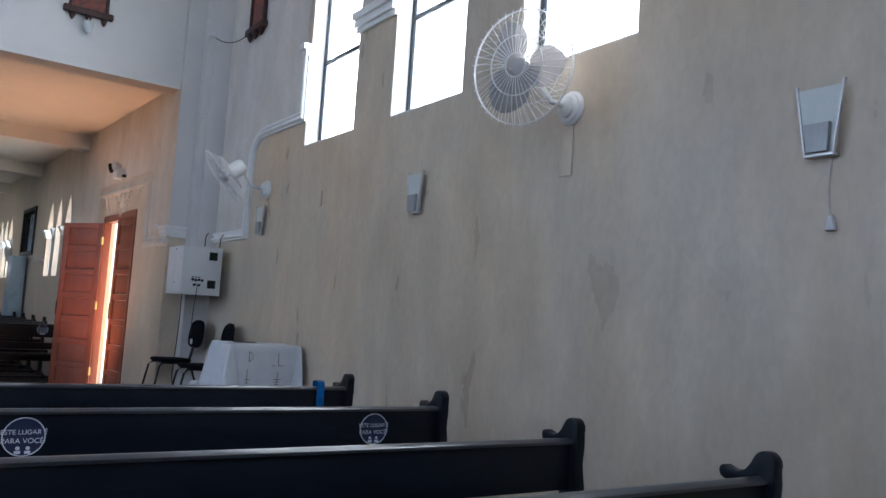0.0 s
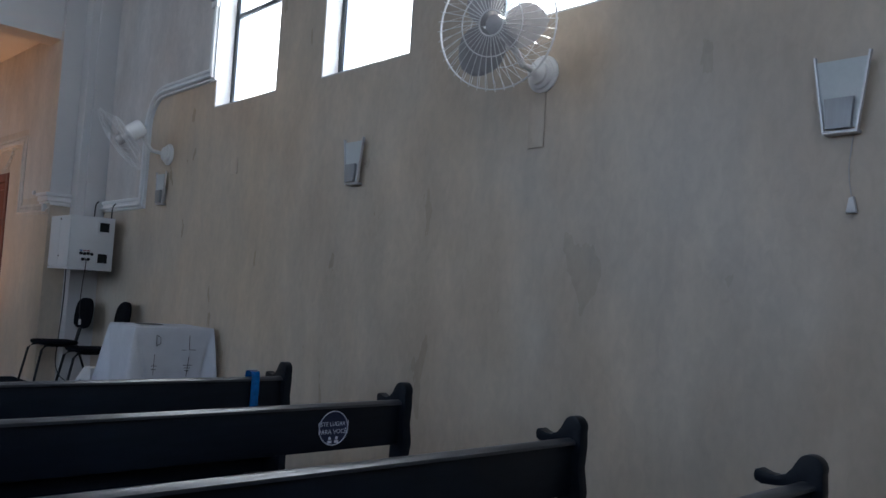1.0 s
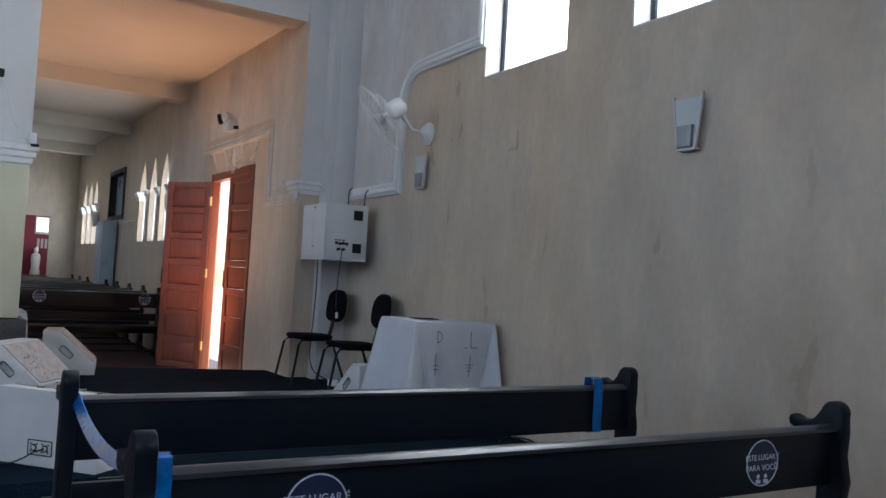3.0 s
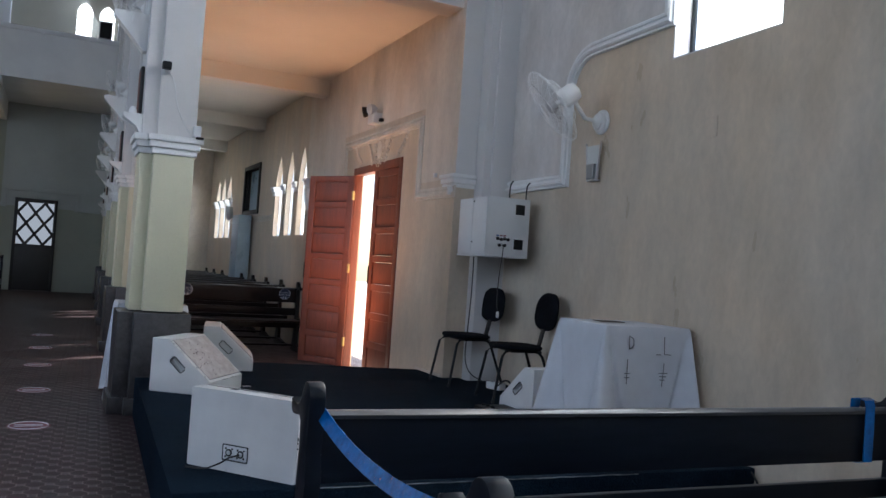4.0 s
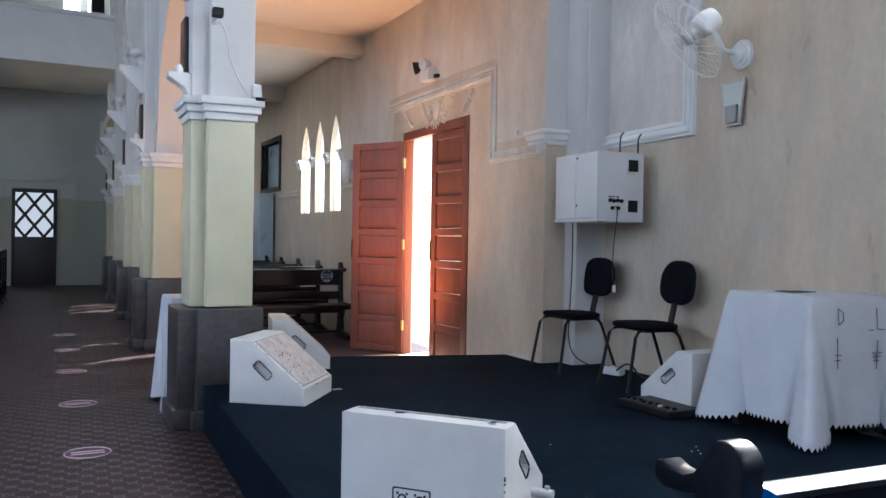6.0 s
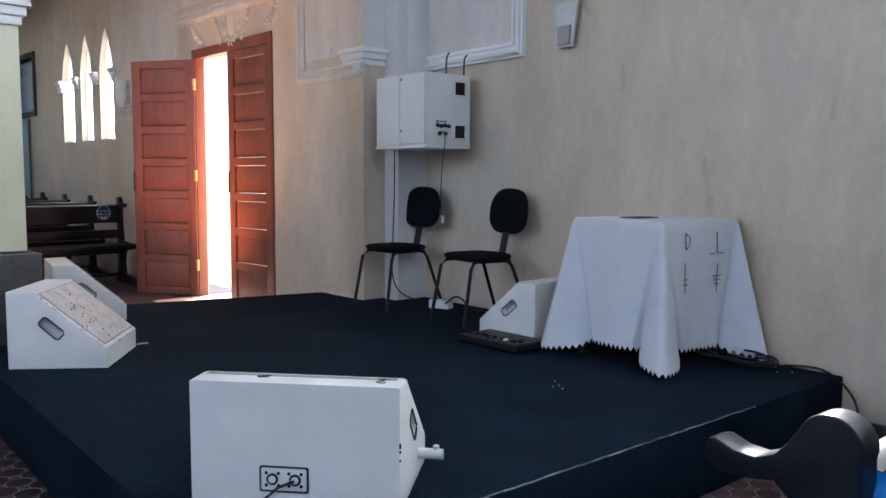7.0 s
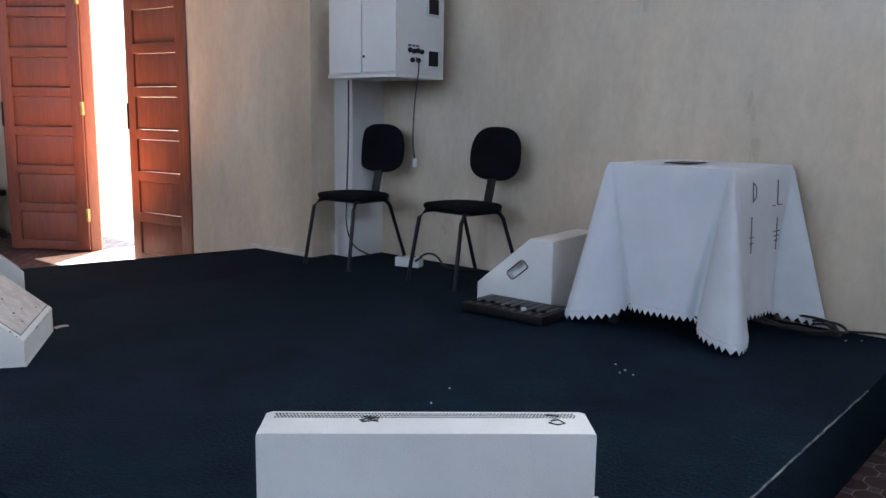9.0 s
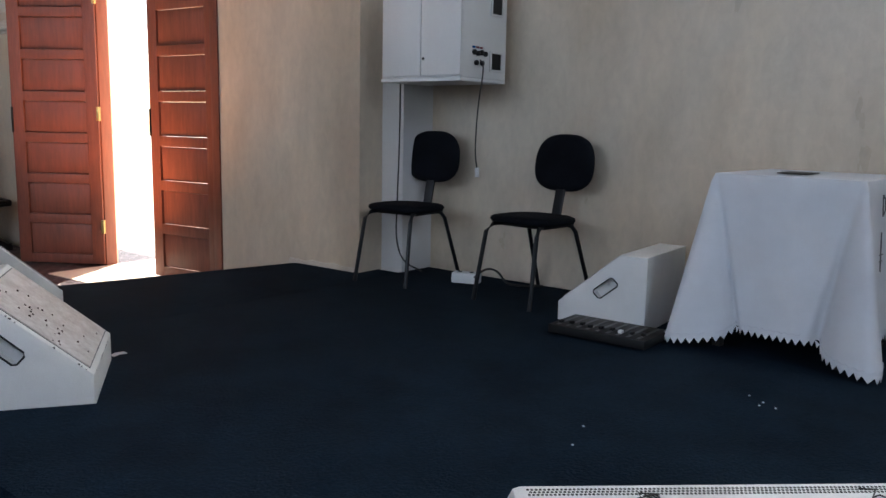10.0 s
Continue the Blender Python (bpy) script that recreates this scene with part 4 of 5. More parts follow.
for strokes in ([[(0.15, 0.06), (0.15, 0.14)], [(0.15, 0.06), (0.18, 0.08), (0.18, 0.12), (0.15, 0.14)],
                 [(0.14, 0.20), (0.135, 0.35)], [(0.12, 0.285), (0.16, 0.285)], [(0.12, 0.31), (0.155, 0.31)]],
                [[(0.40, 0.06), (0.40, 0.165)], [(0.345, 0.168), (0.375, 0.168)], [(0.40, 0.165), (0.45, 0.168)],
                 [(0.40, 0.22), (0.385, 0.36)], [(0.36, 0.28), (0.425, 0.28)], [(0.365, 0.30), (0.415, 0.30)], [(0.37, 0.32), (0.405, 0.32)]]):
    part("embroidery", stitch(strokes), THREAD, cloth, "grey stitched cross ornament")
tagged(link_mesh("folder", box(B(), -0.50, 0.22, PZ + 0.729, -0.33, 0.34, PZ + 0.733, 0.0015), BLACKPL), "thin black folder lying on the tablecloth", "folder")


def office_chair(m, label):
    """Faces -y; back at +y."""
    ob = thing("chair", m, label, "chair", "stage chairs")
    bm = B()
    pts = [(0.205 * math.copysign(abs(math.cos(a)) ** 0.75, math.cos(a)), 0.20 * math.copysign(abs(math.sin(a)) ** 0.75, math.sin(a))) for a in (2 * math.pi * k / 36 for k in range(36))]
    rows = []
    for z, s in ((0.402, 0.86), (0.406, 0.96), (0.420, 1.0), (0.432, 0.98), (0.440, 0.90), (0.443, 0.7)):
        rows.append([bm.verts.new((x * s, y * s - 0.01, z + 0.012 * ((y < -0.1) and -(y + 0.1) / 0.1 * 0.6))) for x, y in pts])
    for a, b in zip(rows, rows[1:]):
        for k in range(36):
            bm.faces.new((a[k], a[(k + 1) % 36], b[(k + 1) % 36], b[k]))
    bm.faces.new(rows[0][::-1])
    bm.faces.new(rows[-1])
    part("seat", bm, FABRIC, ob, "black upholstered seat", smooth=60)
    bm = B()
    rows = []
    out = [((0.190 - 0.012 * math.sin(a)) * math.copysign(abs(math.cos(a)) ** 0.68, math.cos(a)), 0.152 * math.copysign(abs(math.sin(a)) ** 0.78, math.sin(a))) for a in (2 * math.pi * k / 36 for k in range(36))]
    for y, s in ((0.0, 0.75), (0.006, 0.92), (0.022, 1.0), (0.040, 0.97), (0.048, 0.8)):
        rows.append([bm.verts.new((u * s, 0.228 + y + 0.12 * v * s * 0.9 - 0.25 * (u * u), 0.708 + v * s)) for u, v in out])
    for a, b in zip(rows, rows[1:]):
        for k in range(36):
            bm.faces.new((a[k], a[(k + 1) % 36], b[(k + 1) % 36], b[k]))
    bm.faces.new(rows[0][::-1])
    bm.faces.new(rows[-1])
    part("backrest", bm, FABRIC, ob, "rounded black backrest", smooth=60)
    part("back_support", box(B(), -0.03, 0.0, 0.0, 0.03, 0.012, 0.24, 0.004), LEGS, ob).matrix_basis = pose(0, 0.180, 0.40, -13)
    for sx in (-1, 1):
        part("front_leg", tube(B(), [(sx * 0.13, -0.10, 0.40), (sx * 0.15, -0.15, 0.395), (sx * 0.165, -0.185, 0.36), (sx * 0.185, -0.25, 0.0)], 0.0115, 10), LEGS, ob)
        part("back_leg", tube(B(), [(sx * 0.13, 0.09, 0.40), (sx * 0.145, 0.13, 0.39), (sx * 0.155, 0.155, 0.36), (sx * 0.175, 0.29, 0.0)], 0.0115, 10), LEGS, ob)
    part("seat_bracket", box(B(), -0.14, -0.10, 0.385, 0.14, 0.16, 0.402, 0.004), LEGS, ob)
    return ob


office_chair(pose(-0.398, 2.43, PZ, 0, 0, -86), "black upholstered office chair with steel legs by the pilaster")
office_chair(pose(-0.358, 1.585, PZ, 0, 0, -95), "black upholstered office chair with steel legs against the wall")

# wall cabinet for the sound system
cabm = thing("wall_cabinet", pose(-0.50, 1.98, 1.42), "grey-white metal wall cabinet with meter windows", "cabinet")
part("body", box(B(), 0.012, 0.0, 0.02, 0.405, 0.575, 0.505, 0.004), METALBOX, cabm)
for a, b in ((0.0, 0.272), (0.278, 0.55)):
    d = part("door", box(B(), -0.004, a, 0.03, 0.011, b, 0.50, 0.003), METALBOX, cabm)
for z in (0.12, 0.47):
    part("latch", lathe(B(), [(0.008, 0), (0.006, 0.006)], Matrix.Translation((-0.004, 0.255, z)) @ Matrix.Rotation(radians(-90), 4, "Y"), 12), BLACKPL, cabm)
part("bottom_rail", box(B(), 0.002, 0.0, 0.0, 0.405, 0.575, 0.019, 0.003), METALBOX, cabm)
for z in (0.355, 0.06):
    f = B()
    for x0, x1, z0, z1 in ((0.25, 0.365, z, z + 0.012), (0.25, 0.365, z + 0.098, z + 0.11), (0.25, 0.263, z + 0.012, z + 0.098), (0.352, 0.365, z + 0.012, z + 0.098)):
        box(f, x0, -0.010, z0, x1, 0.001, z1, 0.002)
    w = part("meter_window", f, METALBOX, cabm, "small square window with pale frame")
    part("pane", box(B(), 0.263, -0.004, z + 0.012, 0.352, 0.0005, z + 0.098), BLACKPL, w, "dark glass pane")
for i, (x, z) in enumerate(((0.11, 0.155), (0.143, 0.15), (0.176, 0.155), (0.209, 0.15), (0.13, 0.10), (0.18, 0.10))):
    part("socket", lathe(B(), [(0.014, 0), (0.014, 0.012), (0.008, 0.016)], Matrix.Translation((x, 0.0, z)) @ Matrix.Rotation(radians(90), 4, "X"), 14), BLACKPL, cabm)
for x, c in ((0.11, RIBBON), (0.143, STICK_RED), (0.176, STICK_RED)):
    part("tag", box(B(), x - 0.012, -0.003, 0.175, x + 0.012, 0.001, 0.186), c, cabm)


def cable(pts, r, label, name="cable", m=None):
    # smooth the line through its points
    pts = [Vector(p) for p in pts]
    for _ in range(2):
        pts = [pts[0]] + [q for a, b in zip(pts, pts[1:]) for q in (a.lerp(b, 0.25), a.lerp(b, 0.75))] + [pts[-1]]
    ob = link_mesh(name, tube(B(), pts, r, 6), WIRE)
    if m is not None:
        ob.matrix_world = m
    return tagged(ob, label, "cable")


cable([(-0.355, 1.962, 1.535), (-0.345, 1.94, 1.50), (-0.355, 1.97, 1.30), (-0.36, 1.98, 1.05), (-0.35, 1.97, 0.96)], 0.004, "thin black cable hanging from the cabinet sockets")
tagged(link_mesh("plug", box(B(), -0.358, 1.96, 0.91, -0.338, 1.98, 0.962, 0.005), METALBOX), "small white plug hanging on a cable", "plug")
cable([(-0.315, 2.572, 1.42), (-0.31, 2.578, 1.1), (-0.33, 2.576, 0.7), (-0.345, 2.57, 0.5), (-0.30, 2.55, 0.36), (-0.18, 2.50, PZ + 0.006)], 0.005, "thin cable running down the pilaster")
for x in (-0.28, -0.12):
    cable([(x, 2.02, 1.92), (x, 2.02, 2.0), (x + 0.005, 2.02, 2.05), (x + 0.03, 2.02, 2.075)], 0.006, "short black cable feeding the cabinet")
ps = thing("power_strip", pose(-0.25, 2.10, PZ, 0, 0, -70), "white socket box on the carpet", "socket box")
part("body", box(B(), -0.08, -0.04, 0, 0.08, 0.04, 0.06, 0.008), METALBOX, ps)
for x in (-0.04, 0.03):
    part("socket", lathe(B(), [(0.014, 0), (0.012, 0.004)], Matrix.Translation((x, 0, 0.059)), 12), BLACKPL, ps)
cable([(-0.27, 2.03, PZ + 0.04), (-0.24, 1.97, PZ + 0.10), (-0.22, 1.90, PZ + 0.09), (-0.20, 1.86, PZ + 0.02), (-0.15, 1.80, PZ + 0.008), (-0.06, 1.70, PZ + 0.008)], 0.007, "black power cable on the carpet")
mix_ = thing("mixing_desk", pose(-0.79, 0.91, PZ, 0, 0, -88), "small black mixing desk lying on the carpet", "mixer")
part("body", box(B(), -0.225, -0.12, 0.006, 0.225, 0.13, 0.045, 0.006), BLACKPL, mix_)
for i in range(9):
    x = -0.188 + 0.047 * i
    bm = B()
    box(bm, x - 0.007, -0.105, 0.0445, x + 0.007, 0.105, 0.047)
    part("channel_strip", bm, SLIDER, mix_)
    bm = box(B(), x - 0.008, -0.08 + 0.01 * (i % 3), 0.047, x + 0.008, -0.055 + 0.01 * (i % 3), 0.06, 0.003)
    part("fader", bm, METALBOX if i == 6 else BLACKPL, mix_)
random.seed(7)
for k in range(4):
    c = Vector((-0.14 - 0.03 * k, -0.18 + 0.05 * (k % 2), PZ + 0.008 + 0.012 * k))
    pts = [c + Vector(((0.09 + 0.01 * k) * math.cos(a), (0.17 + 0.02 * k) * math.sin(a), random.uniform(0, 0.03) + 0.03 * max(0, math.sin(a)))) for a in (2 * math.pi * q / 14 for q in range(15))]
    cable(pts, 0.006, "coil of black cable at the stage edge")
cable([(-0.05, -0.35, PZ + 0.01), (-0.04, -0.52, PZ + 0.03), (-0.03, -0.62, PZ - 0.02), (-0.03, -0.70, 0.18), (-0.035, -0.72, 0.02), (-0.06, -0.70, 0.006)], 0.006, "black cable hanging over the stage edge")
random.seed(11)
bm = B()
for x, y in ((-1.16, 0.17), (-1.20, 0.11), (-1.23, 0.06), (-1.24, 0.11), (-1.80, 0.45), (-1.95, 0.40), (-0.13, -0.43), (-0.18, -0.38)):
    a = random.uniform(0, 3)
    prism(bm, [(x + 0.004 * math.cos(a + t) * (1 if t % 2 < 1 else 0.5), y + 0.004 * math.sin(a + t)) for t in (0, 1.5, 3.0, 4.6)], "z", PZ - 0.002, PZ + 0.003)
tagged(link_mesh("paper_scraps", bm, CLOTH), "small scraps of white paper on the carpet", "scraps", kind="stuff")
slip = [(-2.375 + 0.03 * k, 2.165 + 0.014 * math.sin(k * 1.3)) for k in range(3)]
bm = prism(B(), [(x, y + 0.016) for x, y in slip] + [(x, y - 0.012) for x, y in slip[::-1]], "z", PZ - 0.001, PZ + 0.003)
tagged(link_mesh("paper_slip", bm, FANGREY), "crumpled grey paper slip on the carpet", "paper")


# ---- things: transept wall ----
def wall_fan(base, axis, centre, label, blades=None, wires=40, wire=0.0022):
    """base on the wall, axis the way it blows, centre of the cage."""
    ob = thing("wall_fan", Matrix.Translation(base), label, "fan", "wall fans")
    axis, c = Vector(axis).normalized(), Vector(centre) - Vector(base)
    wallm = Matrix.Rotation(radians(-90), 4, "Y")
    part("wall_plate", lathe(B(), [(0.095, 0), (0.095, 0.012), (0.08, 0.02), (0.078, 0.032), (0.06, 0.04), (0.058, 0.055), (0.035, 0.065), (0.02, 0.08)], wallm, 30), FANWHITE, ob, "stepped round wall plate")
    rot = axis.to_track_quat("Z", "Y").to_matrix().to_4x4()
    m = Matrix.Translation(c) @ rot
    part("arm", tube(B(), [(-0.05, 0, 0), (-0.16, 0.0, 0.01), c - axis * 0.20 - Vector((0, 0, 0.05)), c - axis * 0.16], 0.017, 10), FANWHITE, ob)
    part("motor", lathe(B(), [(0.03, -0.24), (0.065, -0.225), (0.075, -0.19), (0.075, -0.11), (0.06, -0.085), (0.02, -0.07), (0.015, -0.01)], m, 24), FANWHITE, ob)
    part("hub", lathe(B(), [(0.045, -0.03), (0.05, -0.01), (0.045, 0.025), (0.02, 0.035)], m, 20), FANGREY, ob)
    for k in range(3):
        bm = B()
        rows = []
        for i in range(9):
            f = i / 8
            r = 0.04 + 0.215 * f
            half = 0.035 + 0.075 * math.sin(math.pi * min(1, f * 0.9 + 0.12)) ** 0.8
            rows.append([bm.verts.new((r, half * s * (1 if f < 0.95 else 0.7), -0.03 * s * (1 - 0.4 * f) + o)) for s in (-1, -0.5, 0, 0.5, 1) for o in (0,)])
        for a, b in zip(rows, rows[1:]):
            for q in range(4):
                bm.faces.new((a[q], a[q + 1], b[q + 1], b[q]))
        bmesh.ops.solidify(bm, geom=bm.faces[:], thickness=0.003)
        bm.transform(m @ Matrix.Rotation(radians(120 * k - 5), 4, "Z"))
        part("blade", bm, blades or FANGREY, ob, "plastic blade", smooth=60)
    bm = B()
    R = 0.295
    for rad, z in ((R, 0.0), (R * 0.52, 0.052), (0.06, 0.06)):
        ring(bm, m @ Matrix.Translation((0, 0, z)), rad, wire * 1.6, 48, 5)
    for k in range(wires):
        a = 2 * math.pi * k / wires
        u = Vector((math.cos(a), math.sin(a), 0))
        tube(bm, [m @ (u * 0.055 + Vector((0, 0, 0.06))), m @ (u * R * 0.52 + Vector((0, 0, 0.055))), m @ (u * R * 0.85 + Vector((0, 0, 0.03))), m @ (u * (R + 0.012) + Vector((0, 0, 0.004)))], wire, 4)
    tagged(part("front_guard", bm, FANWHITE, ob, "white wire guard"), kind="stuff")
    bm = B()
    for rad, z in ((R, -0.01), (R * 0.6, -0.085), (0.08, -0.10)):
        ring(bm, m @ Matrix.Translation((0, 0, z)), rad, 0.0026, 48, 5)
    for k in range(wires):
        a, b = 2 * math.pi * k / wires, 2 * math.pi * (k + 5) / wires
        tube(bm, [m @ Vector((0.08 * math.cos(a), 0.08 * math.sin(a), -0.10)), m @ Vector((R * 0.6 * math.cos((a + b) / 2), R * 0.6 * math.sin((a + b) / 2), -0.083)),
                  m @ Vector((R * math.cos(b), R * math.sin(b), -0.01))], wire * 0.7, 4)
    tagged(part("rear_guard", bm, FANWHITE, ob, "white wire guard"), kind="stuff")
    return ob


wall_fan((0, -3.21, 2.50), (-0.93, -0.32, -0.10), (-0.40, -3.25, 2.63), "white three-blade wall fan with wire guard")
wall_fan((0, 1.115, 2.485), (-0.74, 0.26, -0.62), (-0.445, 1.127, 2.543), "white wall fan with clear blades tilted down beside the moulding", CLEARPL, 28, 0.0011)


def sconce(y, label, s=1.0):
    """Tapered frosted shade in a steel frame; wide at the top."""
    ob = thing("wall_lamp", pose(0, y, 2.042), label, "lamp", "wall lamps")
    a0, a1 = 0.062, 0.102
    bm = B()
    prism(bm, [(-a0 + 0.008, 0.012), (a0 - 0.008, 0.012), (a1 - 0.008, 0.265), (-a1 + 0.008, 0.265)], "x", -0.040, -0.035)
    part("shade", bm, FROST, ob, "frosted glass shade")
    for sgn in (-1, 1):
        bm = B()
        prism(bm, [(sgn * (a0 - 0.008), 0.0), (sgn * a0, 0.0), (sgn * a1, 0.285), (sgn * (a1 - 0.008), 0.285)], "x", -0.046, -0.030)
        part("frame_side", bm, STEEL, ob, "steel frame")
    part("frame_base", box(B(), -0.046, -a0, -0.008, -0.002, a0, 0.004, 0.002), STEEL, ob)
    part("cup", prism(B(), [(-0.045, 0.006), (0.045, 0.006), (0.052, 0.12), (-0.052, 0.12)], "x", -0.064, -0.041, 0.006), CUPSTEEL, ob, "brushed steel cup")
    part("back_plate", box(B(), -0.010, -0.035, 0.02, -0.001, 0.035, 0.14, 0.003), STEEL, ob)
    return ob


for y in (-4.665, -1.70, 1.155):
    sconce(y, "frosted glass wall lamp in a steel frame")
for y, z0 in ((-3.185, 2.13), (-0.10, 2.22)):
    bm = box(B(), -0.008, y - 0.05, z0, -0.0005, y + 0.05, z0 + (0.32 if y < -1 else 0.13), 0.003)
    tagged(link_mesh("cable_cover", bm, STUCCO), "painted-over cable cover on the wall", "cover", kind="structure")
lampwire = cable([(-0.004, -4.70, 2.04), (-0.008, -4.695, 1.98), (-0.006, -4.685, 1.90), (-0.006, -4.70, 1.80)], 0.0016, "grey lamp cable on the wall")
lampwire.data.materials[0] = FANGREY
bm = prism(B(), [(-4.722, 1.745), (-4.685, 1.745), (-4.695, 1.80), (-4.710, 1.805)], "x", -0.022, -0.001, 0.003)
tagged(link_mesh("switch", bm, METALBOX), "small grey wall switch below the lamp", "switch")


def station(m, label):
    """Carved picture frame of the way of the cross; faces -y."""
    ob = thing("picture_frame", m, label, "picture", "station pictures")
    part("picture", box(B(), -0.17, -0.02, 0.10, 0.17, -0.004, 0.62), PAINTING, ob, "dark red painting")
    for x in (-0.20, 0.17):
        part("frame_side", box(B(), x, -0.045, 0.06, x + 0.03, -0.001, 0.66, 0.008), GOLDRED, ob)
    part("frame_top", box(B(), -0.24, -0.06, 0.64, 0.24, -0.001, 0.70, 0.012), GOLDRED, ob)
    bm = box(B(), -0.25, -0.07, 0.02, 0.25, -0.001, 0.09, 0.014)
    for x in (-0.16, 0.0, 0.16):
        lathe(bm, [(0.03, 0.02), (0.035, 0.0), (0.018, -0.04), (0.006, -0.06)], Matrix.Translation((x, -0.035, 0.0)), 10)
    part("carved_ledge", bm, GOLDRED, ob, "dark carved ledge with drops")
    return ob


station(NAVE @ pose(-1.05, 0.058, 4.28), "dark carved wooden frame with a red painting")
station(pose(-0.006, 1.72, 4.22, 0, 0, -90), "dark carved wooden frame with a red painting")
vl = thing("votive_lamp", NAVE @ pose(-1.05, -0.03, 4.10), "small clear glass lamp hung below the picture", "lamp")
part("glass", lathe(B(), [(0.012, 0.0), (0.040, 0.03), (0.055, 0.08), (0.050, 0.12), (0.044, 0.12)], Matrix(), 18), FROST, vl, "clear glass bowl")
part("bracket", tube(B(), [(0, 0.085, 0.15), (0, 0.02, 0.16), (0, 0, 0.118)], 0.006, 8), STEEL, vl)
hk = thing("small_camera", pose(-0.22, 2.58, 4.35), "small white wall camera on a short arm", "camera")
part("arm", tube(B(), [(0, 0, 0), (-0.02, -0.06, -0.01), (-0.04, -0.10, 0.0)], 0.012, 8), METALBOX, hk)
part("housing", box(B(), -0.09, -0.15, -0.03, -0.02, -0.08, 0.03, 0.01), METALBOX, hk)
cable(sag((-0.22, 2.5, 4.33), (-0.02, 1.80, 4.30), 0.10, 8), 0.005, "thin cable sagging on the white wall")

# ---- things: nave wall ----
door = setting("door_1", box(box(box(B(), -0.012, D0 - 0.06, 0, 0.12, D0 + 0.02, DH + 0.06, 0.004), -0.012, D1 - 0.02, 0, 0.08, D1 + 0.06, DH + 0.06, 0.004), -0.012, D0 + 0.02, DH - 0.03, 0.10, D1 - 0.02, DH + 0.06, 0.004),
               DOORWOOD, "open double door of red-brown panelled wood", NAVE, "door")


def leaf(m, w, label, flip):
    """Door leaf hinged on x = 0, running to +x; seven sunk panels on both faces."""
    h, t = DH - 0.05, 0.045
    ob = part("door_leaf", B(), DOORWOOD, door, label)
    bm = B()
    st = 0.10
    box(bm, 0, -t, 0, st, 0, h, 0.004)
    box(bm, w - st, -t, 0, w, 0, h, 0.004)
    n, rail = 7, 0.075
    ph = (h - rail * (n + 1)) / n
    for k in range(n + 1):
        z = k * (ph + rail)
        box(bm, st - 0.002, -t + 0.001, z, w - st + 0.002, -0.001, z + rail, 0.003)
    me = ob.data
    bmesh.ops.recalc_face_normals(bm, faces=bm.faces[:])
    bm.to_mesh(me)
    bm.free()
    me.shade_smooth()
    me.set_sharp_from_angle(angle=radians(35))
    ob.matrix_basis = m
    for k in range(n):
        z = rail + k * (ph + rail)
        part("panel", box(B(), st + 0.002, -t + 0.012, z + 0.002, w - st - 0.002, -0.012, z + ph - 0.002, 0.012), DOORWOOD, ob)
    for z in (0.25, 1.15, 2.05):
        part("hinge", box(B(), -0.012, -t * 0.8 if flip else -0.02, z, 0.012, 0.012, z + 0.11, 0.003), BRASS if not flip else BLACKPL, ob, "door hinge")
    part("lock_rail", box(B(), w - 0.012, -0.06, 1.05, w + 0.002, 0.008, 1.25, 0.002), BLACKPL, ob)
    return ob


leaf(pose(-0.03, D1 - 0.02, 0.015, 0, 0, 122), 0.72, "open red-brown door leaf with seven sunk panels", False)
leaf(Matrix.Translation((0.03, D0 + 0.025, 0.015)) @ Matrix.Rotation(radians(94), 4, "Z"), 0.71, "door leaf left almost shut with seven sunk panels", True)

# plaster relief over the door
rl = thing("door_relief", NAVE @ pose(0, 2.03, 2.615), "white plaster relief with medallion and scrolls over the door", "relief")
face = Matrix.Rotation(radians(-90), 4, "Y")
part("medallion", lathe(B(), [(0.085, 0), (0.083, 0.010), (0.06, 0.016), (0.03, 0.020), (0.01, 0.021)], face @ Matrix.Diagonal((1.25, 0.85, 1, 1)), 28), PALEBEIGE, rl, "oval shield")


def leaf_chain(pts, size, side=1.0):
    """Plaster leaves set along a line on the wall, alternating left and right of it."""
    bm = B()
    for k, (p, q) in enumerate(zip(pts, pts[1:])):
        p, q = Vector(p), Vector(q)
        d = (q - p).normalized()
        for w in (-1, 1):
            a = math.atan2(d.y, d.x) + w * 0.7 * side
            m = Matrix.Translation((-0.006, p.x, p.y)) @ Matrix.Rotation(a, 4, "X") @ Matrix.Translation((0, size * 0.6, 0)) @ Matrix.Diagonal((0.014, size, size * 0.42, 1))
            bmesh.ops.create_icosphere(bm, subdivisions=1, radius=1.0, matrix=m)
    return bm


part("wreath", leaf_chain([(0.135 * math.sin(a), 0.185 * math.cos(a)) for a in (2 * math.pi * k / 16 for k in range(17))], 0.032), PALEBEIGE, rl, "leafy plaster wreath")
for s in (-1, 1):
    part("palm", leaf_chain([(s * (0.20 + 0.24 * (k / 8) ** 1.5), -0.17 + 0.34 * k / 8) for k in range(9)], 0.034), PALEBEIGE, rl, "curved plaster palm branch")
    part("leaf_spray", leaf_chain([(s * (0.58 + 0.040 * k), -0.10 + 0.010 * k + 0.0035 * k * k) for k in range(8)], 0.034), PALEBEIGE, rl, "plaster leaf spray")
fld = thing("floodlight", NAVE @ pose(0, 2.13, 2.985), "twin-headed emergency floodlight above the door", "lamp")
part("box", box(B(), -0.11, -0.10, -0.07, -0.002, 0.09, 0.05, 0.008), METALBOX, fld, "white battery box")
